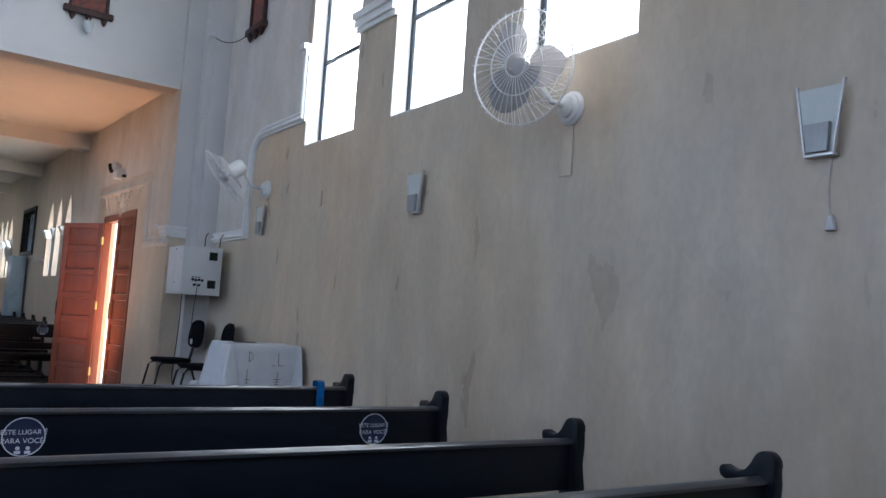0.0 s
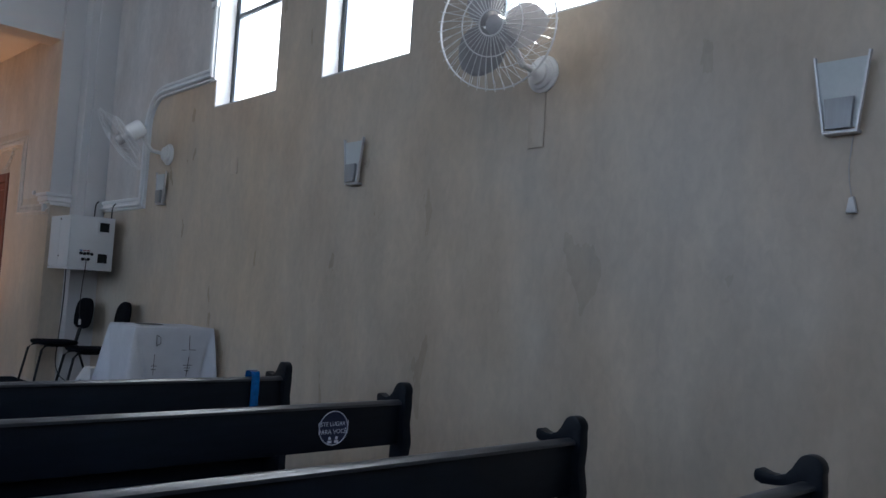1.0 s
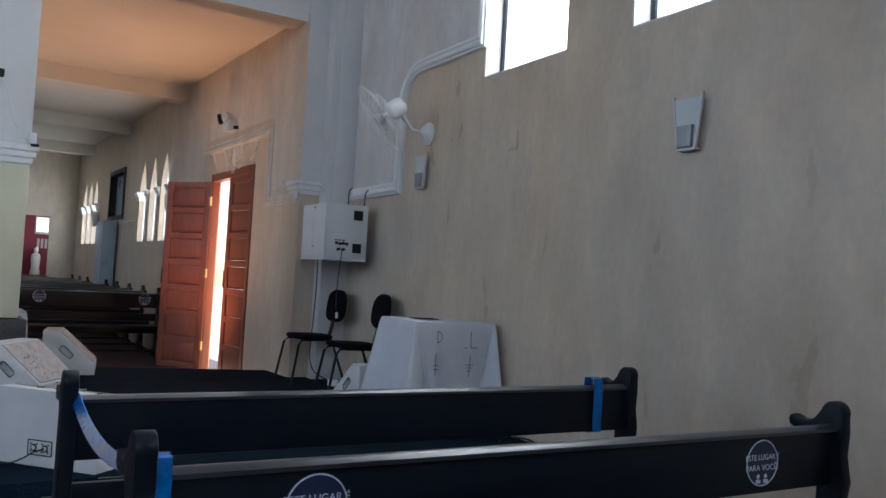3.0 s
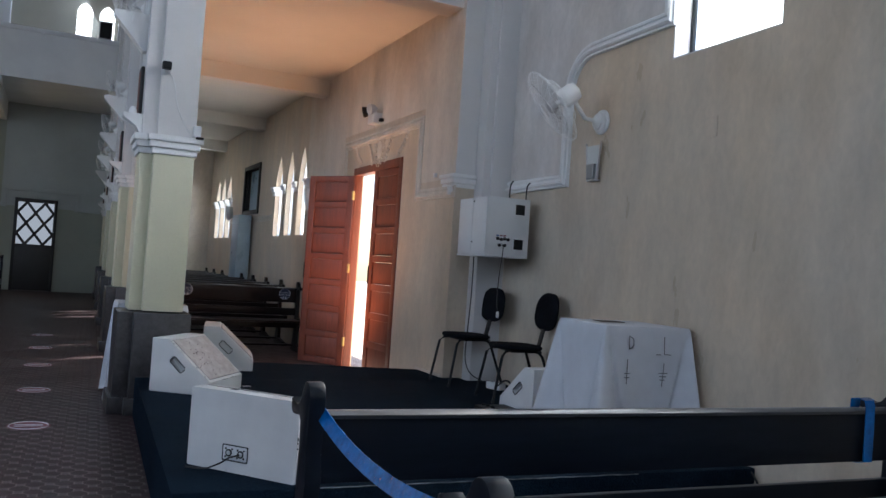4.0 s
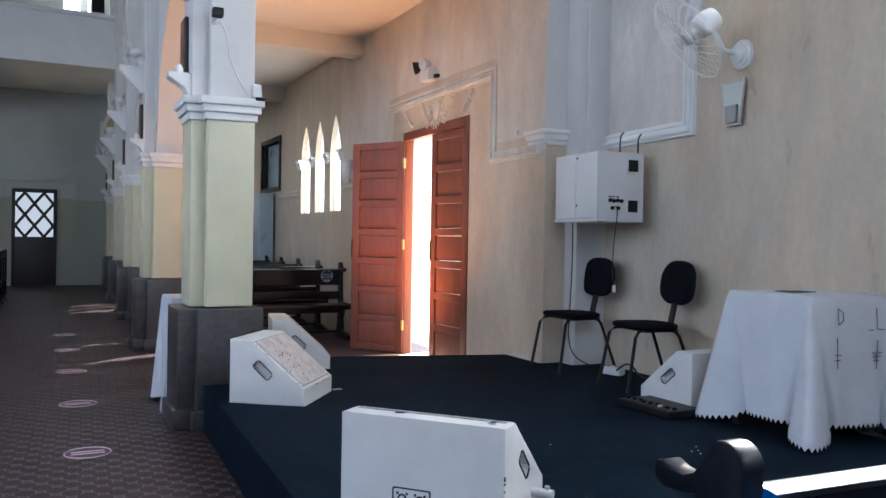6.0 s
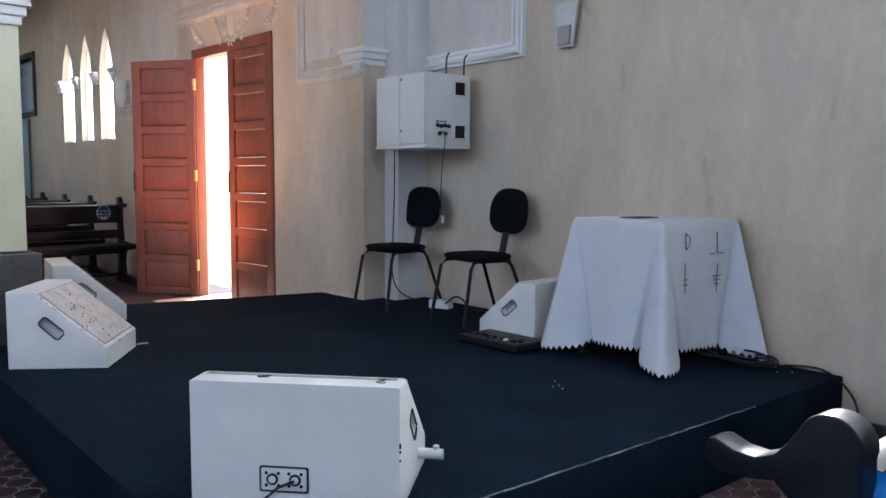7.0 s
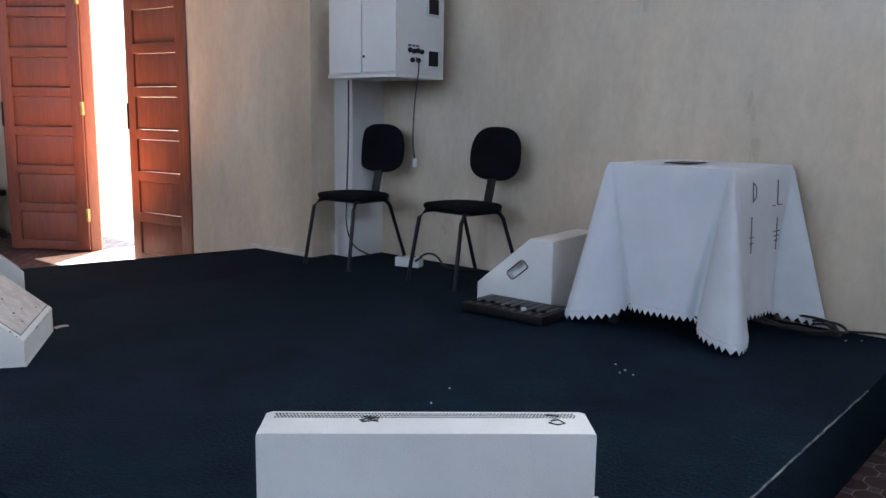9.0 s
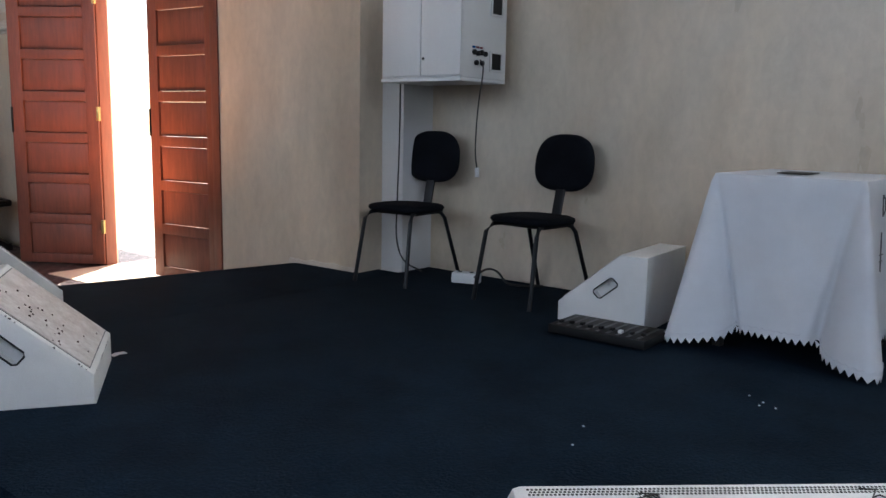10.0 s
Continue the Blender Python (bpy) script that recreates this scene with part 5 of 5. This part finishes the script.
for y, a, c, t in ((-0.03, 8, STEEL, "chromed lamp head"), (0.16, -28, BLACKPL, "black lamp head")):
    q = Matrix.Translation((-0.08, y, 0.10)) @ Matrix.Rotation(radians(-105), 4, "Y") @ Matrix.Rotation(radians(a), 4, "X")
    hd = part("lamp_head", lathe(B(), [(0.022, -0.03), (0.05, 0.0), (0.064, 0.045), (0.066, 0.065), (0.058, 0.068), (0.02, 0.05)], q, 18), c, fld, t)
    part("stem", tube(B(), [(-0.06, y * 0.6, 0.045), (-0.075, y * 0.9, 0.09)], 0.010, 8), STEEL, hd)
part("plug", box(B(), -0.05, -0.17, -0.055, -0.002, -0.11, -0.02, 0.006), BLACKPL, fld, "small black plug beside the box")
bm = B()
box(bm, -0.03, 0.40, 2.17, -0.004, 0.44, 2.21, 0.004)
nb = link_mesh("wall_button", bm, METALBOX)
nb.matrix_world = NAVE
tagged(nb, "small grey fitting on the wall", "fitting")
bm = box(B(), -0.055, 0.02, 1.98, -0.004, 0.06, 2.06, 0.006)
nb = link_mesh("junction_box", bm, METALBOX)
nb.matrix_world = NAVE
tagged(nb, "small white junction box under the capital", "fitting")

# niche window with dark frame and picture
nic = setting("window_8", box(B(), 0.10, 8.2, 2.16, 0.16, 9.4, 2.95), PALEBLUE, "blue-grey niche window in the aisle wall", NAVE, "window")
fr = B()
for a, b, c, d in ((8.12, 8.2, 2.08, 3.03), (9.4, 9.48, 2.08, 3.03), (8.2, 9.4, 2.08, 2.16), (8.2, 9.4, 2.95, 3.03)):
    box(fr, -0.03, a, c, 0.10, b, d, 0.006)
part("window_frame", fr, BLACKWOOD, nic)
part("picture", box(B(), 0.08, 8.55, 2.25, 0.099, 8.85, 2.8), PALEBLUE, nic, "pale blurred picture")
bn = thing("display_case", NAVE @ pose(-0.16, 8.75, 0), "pale blue glass display case against the wall", "case")
part("case", box(B(), -0.12, -0.30, 0.75, 0.12, 0.30, 2.05, 0.01), PALEBLUE, bn)
part("plinth", box(B(), -0.14, -0.32, 0, 0.14, 0.32, 0.75, 0.01), STUCCO, bn)
# small sconces between lancets and corbels
for y in (4.55, 10.5):
    ob = thing("holy_water_lamp", NAVE @ pose(0, y, 2.0), "small white wall lamp near the lancets", "lamp")
    part("body", lathe(B(), [(0.03, 0), (0.07, 0.16), (0.075, 0.3), (0.06, 0.3)], Matrix.Translation((-0.09, 0, 0)), 16), METALBOX, ob)
    part("bracket", box(B(), -0.04, -0.03, 0.05, -0.001, 0.03, 0.2, 0.004), METALBOX, ob)

# cloth-covered stand behind the first pillar
st = thing("side_table", NAVE @ pose(-2.49, 0.86, 0), "small stand under a long white cloth behind the pillar", "table")
cb, hem = drape(0.28, 0.26, 0.82, 0.06, 0.01, 0.05, 15, n=120)
part("cloth", cb, CLOTH, st, smooth=70)
part("stand", box(B(), -0.25, -0.23, 0, 0.25, 0.23, 0.80, 0.01), BLACKWOOD, st)

# fittings on the pillars
cc = thing("cctv_camera", NAVE @ pose(-2.60, 0.02, 2.70), "small black and white surveillance camera on the pillar", "camera")
part("housing", box(B(), -0.035, -0.13, -0.005, 0.035, -0.06, 0.055, 0.012), BLACKPL, cc)
part("bracket", lathe(B(), [(0.03, 0), (0.03, 0.012), (0.012, 0.02), (0.012, 0.07)], Matrix.Translation((0, 0, 0.0)) @ Matrix.Rotation(radians(90), 4, "X"), 16), METALBOX, cc)
cable([(-2.57, 0.01, 2.70), (-2.52, 0.012, 2.62), (-2.50, 0.012, 2.45), (-2.43, 0.012, 2.30), (-2.38, -0.02, 2.22)], 0.004, "thin white cable down the pillar", m=NAVE).data.materials[0] = METALBOX
c2 = thing("motion_sensor", NAVE @ pose(-2.33, -0.03, 2.20), "small white sensor on the pillar capital", "sensor")
part("body", box(B(), -0.03, -0.03, 0.0, 0.03, 0.03, 0.09, 0.01), METALBOX, c2)
part("eye", box(B(), -0.01, -0.045, -0.02, 0.05, -0.02, 0.0, 0.005), BLACKPL, c2)


def corbel(y):
    ob = thing("corbel", NAVE @ pose(-2.755 + lean(y), y, 2.19) @ Matrix.Diagonal((0.72, 0.72, 0.66, 1)), "small white carved corbel shelf on the pillar", "corbel", "corbels")
    prof = [(0, 0.0), (-0.03, 0.02), (-0.06, 0.09), (-0.13, 0.14), (-0.20, 0.19), (-0.20, 0.24), (0, 0.24)]
    part("bracket", prism(B(), prof, "y", 0.12, 0.30, 0.008), TRIM, ob)
    part("finial", lathe(B(), [(0.04, 0.24), (0.04, 0.29), (0.02, 0.33)], Matrix.Translation((-0.10, 0.21, 0)), 14), TRIM, ob)
    return ob


for y in PIL_Y:
    corbel(y)
    ob = thing("picture_frame", NAVE @ pose(-2.757 + lean(y), y + 0.31, 2.31), "narrow dark framed picture on the pillar", "picture", "pillar pictures")
    part("frame", box(B(), -0.026, -0.10, 0, -0.001, 0.10, 0.44, 0.006), BLACKWOOD, ob)
    part("picture", box(B(), -0.029, -0.075, 0.035, -0.024, 0.075, 0.405), PAINTING, ob)
fan_base = None
for i, y in enumerate(PIL_Y):
    f = wall_fan((0, 0, 0), (-0.93, -0.16, -0.34), (-0.27, -0.03, 0.10), "white wall fan on an arm high on the pillar", CLEARPL, 28, 0.0012) if i == 0 else copy_thing(fan_base, NAVE @ pose(-2.755 + lean(y), y + 0.25, 3.22) @ Matrix.Diagonal((0.82, 0.82, 0.82, 1)))
    if i == 0:
        fan_base = f
        f.matrix_world = NAVE @ pose(-2.755 + lean(y), y + 0.25, 3.22) @ Matrix.Diagonal((0.82, 0.82, 0.82, 1))
    br = thing("fan_bracket", NAVE @ pose(-2.755 + lean(y), y + 0.25, 2.87), "white bracket under the pillar fan", "bracket")
    part("bracket", prism(B(), [(0, 0), (-0.03, 0.0), (-0.26, 0.26), (-0.26, 0.30), (0, 0.30)], "y", -0.06, 0.06, 0.006), TRIM, br)

# ---- things: far end ----
ld = setting("door_2", box(box(box(B(), -4.06, END_Y - 0.05, 0, -3.98, END_Y, 2.42, 0.006), -3.13, END_Y - 0.05, 0, -3.05, END_Y, 2.42, 0.006), -3.98, END_Y - 0.05, 2.32, -3.13, END_Y, 2.42, 0.006),
             BLACKWOOD, "dark wooden door with a white lattice window", FAR, "door")
part("door_leaf", box(B(), -3.98, END_Y - 0.035, 0.01, -3.13, END_Y - 0.013, 1.22, 0.006), BLACKWOOD, ld)
pane = part("pane", box(B(), -3.98, END_Y - 0.025, 1.22, -3.13, END_Y - 0.013, 2.32), glow_mat("daylit_frosted_glass", (0.85, 0.92, 1.0), 0.12), ld, "bright frosted glass")
bm = B()
for k in range(-3, 5):
    for s in (1, -1):
        x0, x1 = -3.555 + (k - 0.5) * 0.425 - s * 0.425, -3.555 + (k - 0.5) * 0.425 + s * 0.425
        p, q = Vector((x0, 1.22)), Vector((x1, 2.32))
        lo, hi = -3.98, -3.13
        t0, t1 = 0.0, 1.0
        dx = q.x - p.x
        ts = sorted(((lo - p.x) / dx, (hi - p.x) / dx))
        t0, t1 = max(0, ts[0]), min(1, ts[1])
        if t1 - t0 > 0.05:
            a, b = p.lerp(q, t0), p.lerp(q, t1)
            nn = Vector((-(b - a).y, (b - a).x)).normalized() * 0.034
            prism(bm, [(a.x + nn.x, a.y + nn.y), (b.x + nn.x, b.y + nn.y), (b.x - nn.x, b.y - nn.y), (a.x - nn.x, a.y - nn.y)], "y", END_Y - 0.04 - 0.002 * s, END_Y - 0.027)
part("lattice", bm, BLACKWOOD, ld, "dark diagonal glazing bars")
bm = B()
box(bm, -4.55, END_Y - 0.06, 2.16, -4.26, END_Y - 0.008, 2.26, 0.008)
box(bm, -4.36, END_Y - 0.06, 2.26, -4.26, END_Y - 0.008, 2.60, 0.008)
box(bm, -4.36, END_Y - 0.06, 2.60, -2.55, END_Y - 0.008, 2.70, 0.008)
box(bm, -2.65, END_Y - 0.06, 2.16, -2.55, END_Y - 0.008, 2.60, 0.008)
box(bm, -2.55, END_Y - 0.06, 2.16, -2.0, END_Y - 0.008, 2.26, 0.008)
setting("trim_12", bm, ENDGREY, "grey-green moulding stepping over the lattice door", FAR, "moulding")
# main entrance: arched door leaves standing open
md = setting("door_3", prism(B(), [(-6.85, 0), (-6.7, 0), (-6.7, 2.9), (-6.8, 3.4), (-7.3, 3.9), (-7.9, 3.8), (-7.9, 3.6), (-7.35, 3.65), (-6.95, 3.3), (-6.85, 2.9)], "y", END_Y - 0.08, END_Y - 0.014), DARKDOOR, "open arched main door of dark red wood", FAR, "door")
lf = part("door_leaf", box(B(), -6.80, END_Y - 0.14, 0.01, -5.46, END_Y - 0.06, 2.92, 0.01), DARKDOOR, md, "dark red carved door leaf")
for x in (-6.66, -6.05):
    for z in (0.3, 1.2, 2.1):
        part("panel", box(B(), x, END_Y - 0.155, z, x + 0.45, END_Y - 0.138, z + 0.72, 0.01), DARKDOOR, lf)
bm = B()
box(bm, -9.5, END_Y + 2.5, 0, -5.5, END_Y + 2.6, 3.4)
setting("backdrop_garden", bm, glow_mat("bright_garden_light", (0.50, 0.62, 0.42), 0.09), "bright greenery outside the main door", FAR, "garden")
cr = thing("wall_cross", FAR @ pose(-4.62, 13.54, 2.75), "dark cross on a pale oval plaque", "cross")
part("plaque", lathe(B(), [(0.20, 0), (0.19, 0.03), (0.05, 0.035)], Matrix.Rotation(radians(90), 4, "X") @ Matrix.Diagonal((0.8, 1.5, 1, 1)), 28), FANGREY, cr)
part("upright", box(B(), -0.022, -0.06, -0.17, 0.022, -0.034, 0.17, 0.004), BLACKWOOD, cr)
part("crossbar", box(B(), -0.09, -0.061, 0.03, 0.09, -0.033, 0.075, 0.004), BLACKWOOD, cr)
# gallery: back wall windows, dark curtain, monitor speaker
gw = setting("window_9", box(B(), -3.1, END_Y - 0.05, 6.68, -2.0, END_Y, 6.72), WHITE, "arched gallery windows full of daylight", FAR, "window")
for x in (-2.76, -2.2):
    for z0, z1 in ((6.75, 7.03), (7.06, 7.36), (7.39, 7.80)):
        pts = [(x - 0.19, z0), (x + 0.19, z0), (x + 0.19, 7.58), (x + 0.12, 7.72), (x, z1), (x - 0.12, 7.72), (x - 0.19, 7.58)]
        if z1 < 7.7:
            pts = [(x - 0.19, z0), (x + 0.19, z0), (x + 0.19, z1), (x - 0.19, z1)]
        part("pane", prism(B(), pts, "y", END_Y - 0.03, END_Y - 0.016), SKYGLOW, gw, "bright window pane")
bm = box(B(), -7.1, 17.0, 5.0, -5.42, 17.1, 9.1)
tagged(link_mesh("curtain", bm, DARKNAVY), "dark navy curtain at the back of the gallery", "curtain").matrix_world = FAR
bm = box(B(), -5.4, 16.9, 5.0, -4.5, 17.19, 9.15, 0.02)
setting("pilaster_upper", bm, GALWHITE, "white column on the gallery", FAR, "column")
ls = thing("loudspeaker", NAVE @ pose(-2.62, 13.58, 6.03), "grey loudspeaker on the gallery parapet", "loudspeaker")
part("cabinet", box(B(), -0.14, -0.12, 0, 0.14, 0.12, 0.42, 0.01), FANGREY, ls)
part("front", box(B(), -0.12, -0.128, 0.03, 0.12, -0.119, 0.39, 0.004), BLACKPL, ls)
pl = thing("pendant_lamp", NAVE @ pose(-4.99, 6.5, 4.24), "white industrial pendant lamp hanging in the nave", "lamp")
part("shade", lathe(B(), [(0.05, 0.22), (0.10, 0.20), (0.17, 0.12), (0.20, 0.02), (0.205, 0.0), (0.195, 0.0), (0.16, 0.10), (0.05, 0.19)], Matrix(), 32), STEEL, pl, "ribbed metallic glass bell shade", smooth=50)
part("neck", lathe(B(), [(0.06, 0.20), (0.09, 0.24), (0.09, 0.28), (0.05, 0.33), (0.03, 0.42)], Matrix(), 20), FANGREY, pl)
part("cord", tube(B(), [(0, 0, 0.42), (0, 0, ROOF_Z - 4.24)], 0.008, 6), METALBOX, pl)
# end of the aisle: crimson panel with a bright window, statue on a dark table
AE = 13.4
setting("wall_aisle_end", box(B(), -2.20, AE, 0, -0.001, AE + 0.2, AC), PALEBEIGE, "pale beige wall closing the aisle", NAVE, "wall")
bm = box(B(), -1.75, AE - 0.03, 0.45, -0.57, AE - 0.001, 2.26, 0.006)
tagged(link_mesh("wall_panel", bm, CRIMSON), "crimson painted panel on the end wall of the aisle", "panel").matrix_world = NAVE
w = setting("window_10", box(B(), -0.87, AE - 0.05, 1.84, -0.575, AE - 0.031, 2.24, 0.004), TRIM, "small bright window in a white frame", NAVE, "window")
part("pane", box(B(), -0.835, AE - 0.056, 1.90, -0.60, AE - 0.0505, 2.21), SKYGLOW, w, "bright window pane")
for x in (-0.78, -0.70, -0.62):
    ob = link_mesh("paper_notice", box(B(), x - 0.025, AE - 0.036, 1.52, x + 0.025, AE - 0.031, 1.74), CLOTH)
    ob.matrix_world = NAVE
    tagged(ob, "narrow white paper strip on the crimson panel", "notice", "paper notices")
fg = B()
lathe(fg, [(0.09, 0), (0.11, 0.03), (0.085, 0.18), (0.10, 0.36), (0.09, 0.46), (0.035, 0.51), (0.05, 0.57), (0.035, 0.62), (0.01, 0.64)], NAVE @ Matrix.Translation((-0.83, 13.15, 0.90)), 20)
tagged(link_mesh("statue", fg, TRIM), "pale plain statue on a dark table", "statue")
tb = thing("altar_table", NAVE @ pose(-1.1, 13.15, 0), "dark wooden altar table against the end wall", "table")
part("tabletop", box(B(), -0.60, -0.20, 0.86, 0.52, 0.20, 0.90, 0.006), BLACKWOOD, tb)
for x in (-0.55, 0.47):
    part("side_panel", box(B(), x - 0.02, -0.18, 0, x + 0.02, 0.18, 0.86, 0.004), BLACKWOOD, tb)
part("front_panel", box(B(), -0.53, -0.17, 0.05, 0.45, -0.14, 0.86, 0.004), BLACKWOOD, tb)

# distance stickers on the floor
for y in (-0.39, 1.13, 2.74, 4.3, 5.82):
    ob = thing("floor_sticker", NAVE @ pose(-3.36, y, 0.001), "round dark red floor sticker with pale worn bars", "sticker", "floor stickers")
    part("disc", lathe(B(), [(0.14, 0), (0.14, 0.002)], Matrix(), 36), STICK_RED, ob)
    part("rim", ring(B(), Matrix.Translation((0, 0, 0.002)), 0.125, 0.004, 36, 4), STICK_WHITE, ob)
    for z in (0.03, -0.02):
        part("bar", box(B(), -0.09, z - 0.012, 0.0015, 0.09, z + 0.012, 0.003), STICK_WHITE, ob)

# ---- floor tiles ----
PX = 0.070                                     # octagons and small squares in chequer order
OCT = [(0.0485, 0.0200), (0.0200, 0.0485), (-0.0200, 0.0485), (-0.0485, 0.0200), (-0.0485, -0.0200), (-0.0200, -0.0485), (0.0200, -0.0485), (0.0485, -0.0200)]
SQR = [(0.0185, -0.0185), (0.0185, 0.0185), (-0.0185, 0.0185), (-0.0185, -0.0185)]


def tile_mesh(cells, outline, material):
    vs, fs, n = [], [], len(outline)
    for cx, cy, dz in cells:
        k = len(vs)
        vs += [(cx + x, cy + y, -0.006) for x, y in outline] + [(cx + x * 0.96, cy + y * 0.96, dz) for x, y in outline]
        fs += [tuple(k + n + q for q in range(n))] + [(k + q, k + (q + 1) % n, k + n + (q + 1) % n, k + n + q) for q in range(n)]
    me = bpy.data.meshes.new("tile")
    me.from_pydata(vs, [], fs)
    me.materials.append(material)
    return me


random.seed(21)
octs = [tile_mesh([(0, 0, -0.0005 * k)], OCT, TILE) for k in range(3)]
dots = [tile_mesh([(0, 0, -0.0005 * k)], SQR, DOT) for k in range(3)]
far_oct, far_dot = [], []
for i in range(-182, 1):
    for j in range(-135, 286):
        x, y = i * PX - 0.04, j * PX
        odd = (i + j) % 2
        if (-3.07 < x and -0.57 < y < 2.7) or x < -12.75 or x > -0.05:
            continue
        if (-1.5 < x < -0.1 and -1.35 < y < -0.56) or (-3.8 < x < -3.15 and 1.2 < y < 2.2):
            t = new("square_tile" if odd else "tile", random.choice(dots if odd else octs))
            t.location, t.parent = (x, y, 0), floor
        else:
            (far_dot if odd else far_oct).append((x, y, random.uniform(-0.0012, 0.0)))
for name, cells, outline, material in (("tile_field", far_oct, OCT, TILE), ("square_tile_field", far_dot, SQR, DOT)):
    rest = new(name, tile_mesh(cells, outline, material))
    rest.parent = floor
    tagged(rest, kind="stuff")
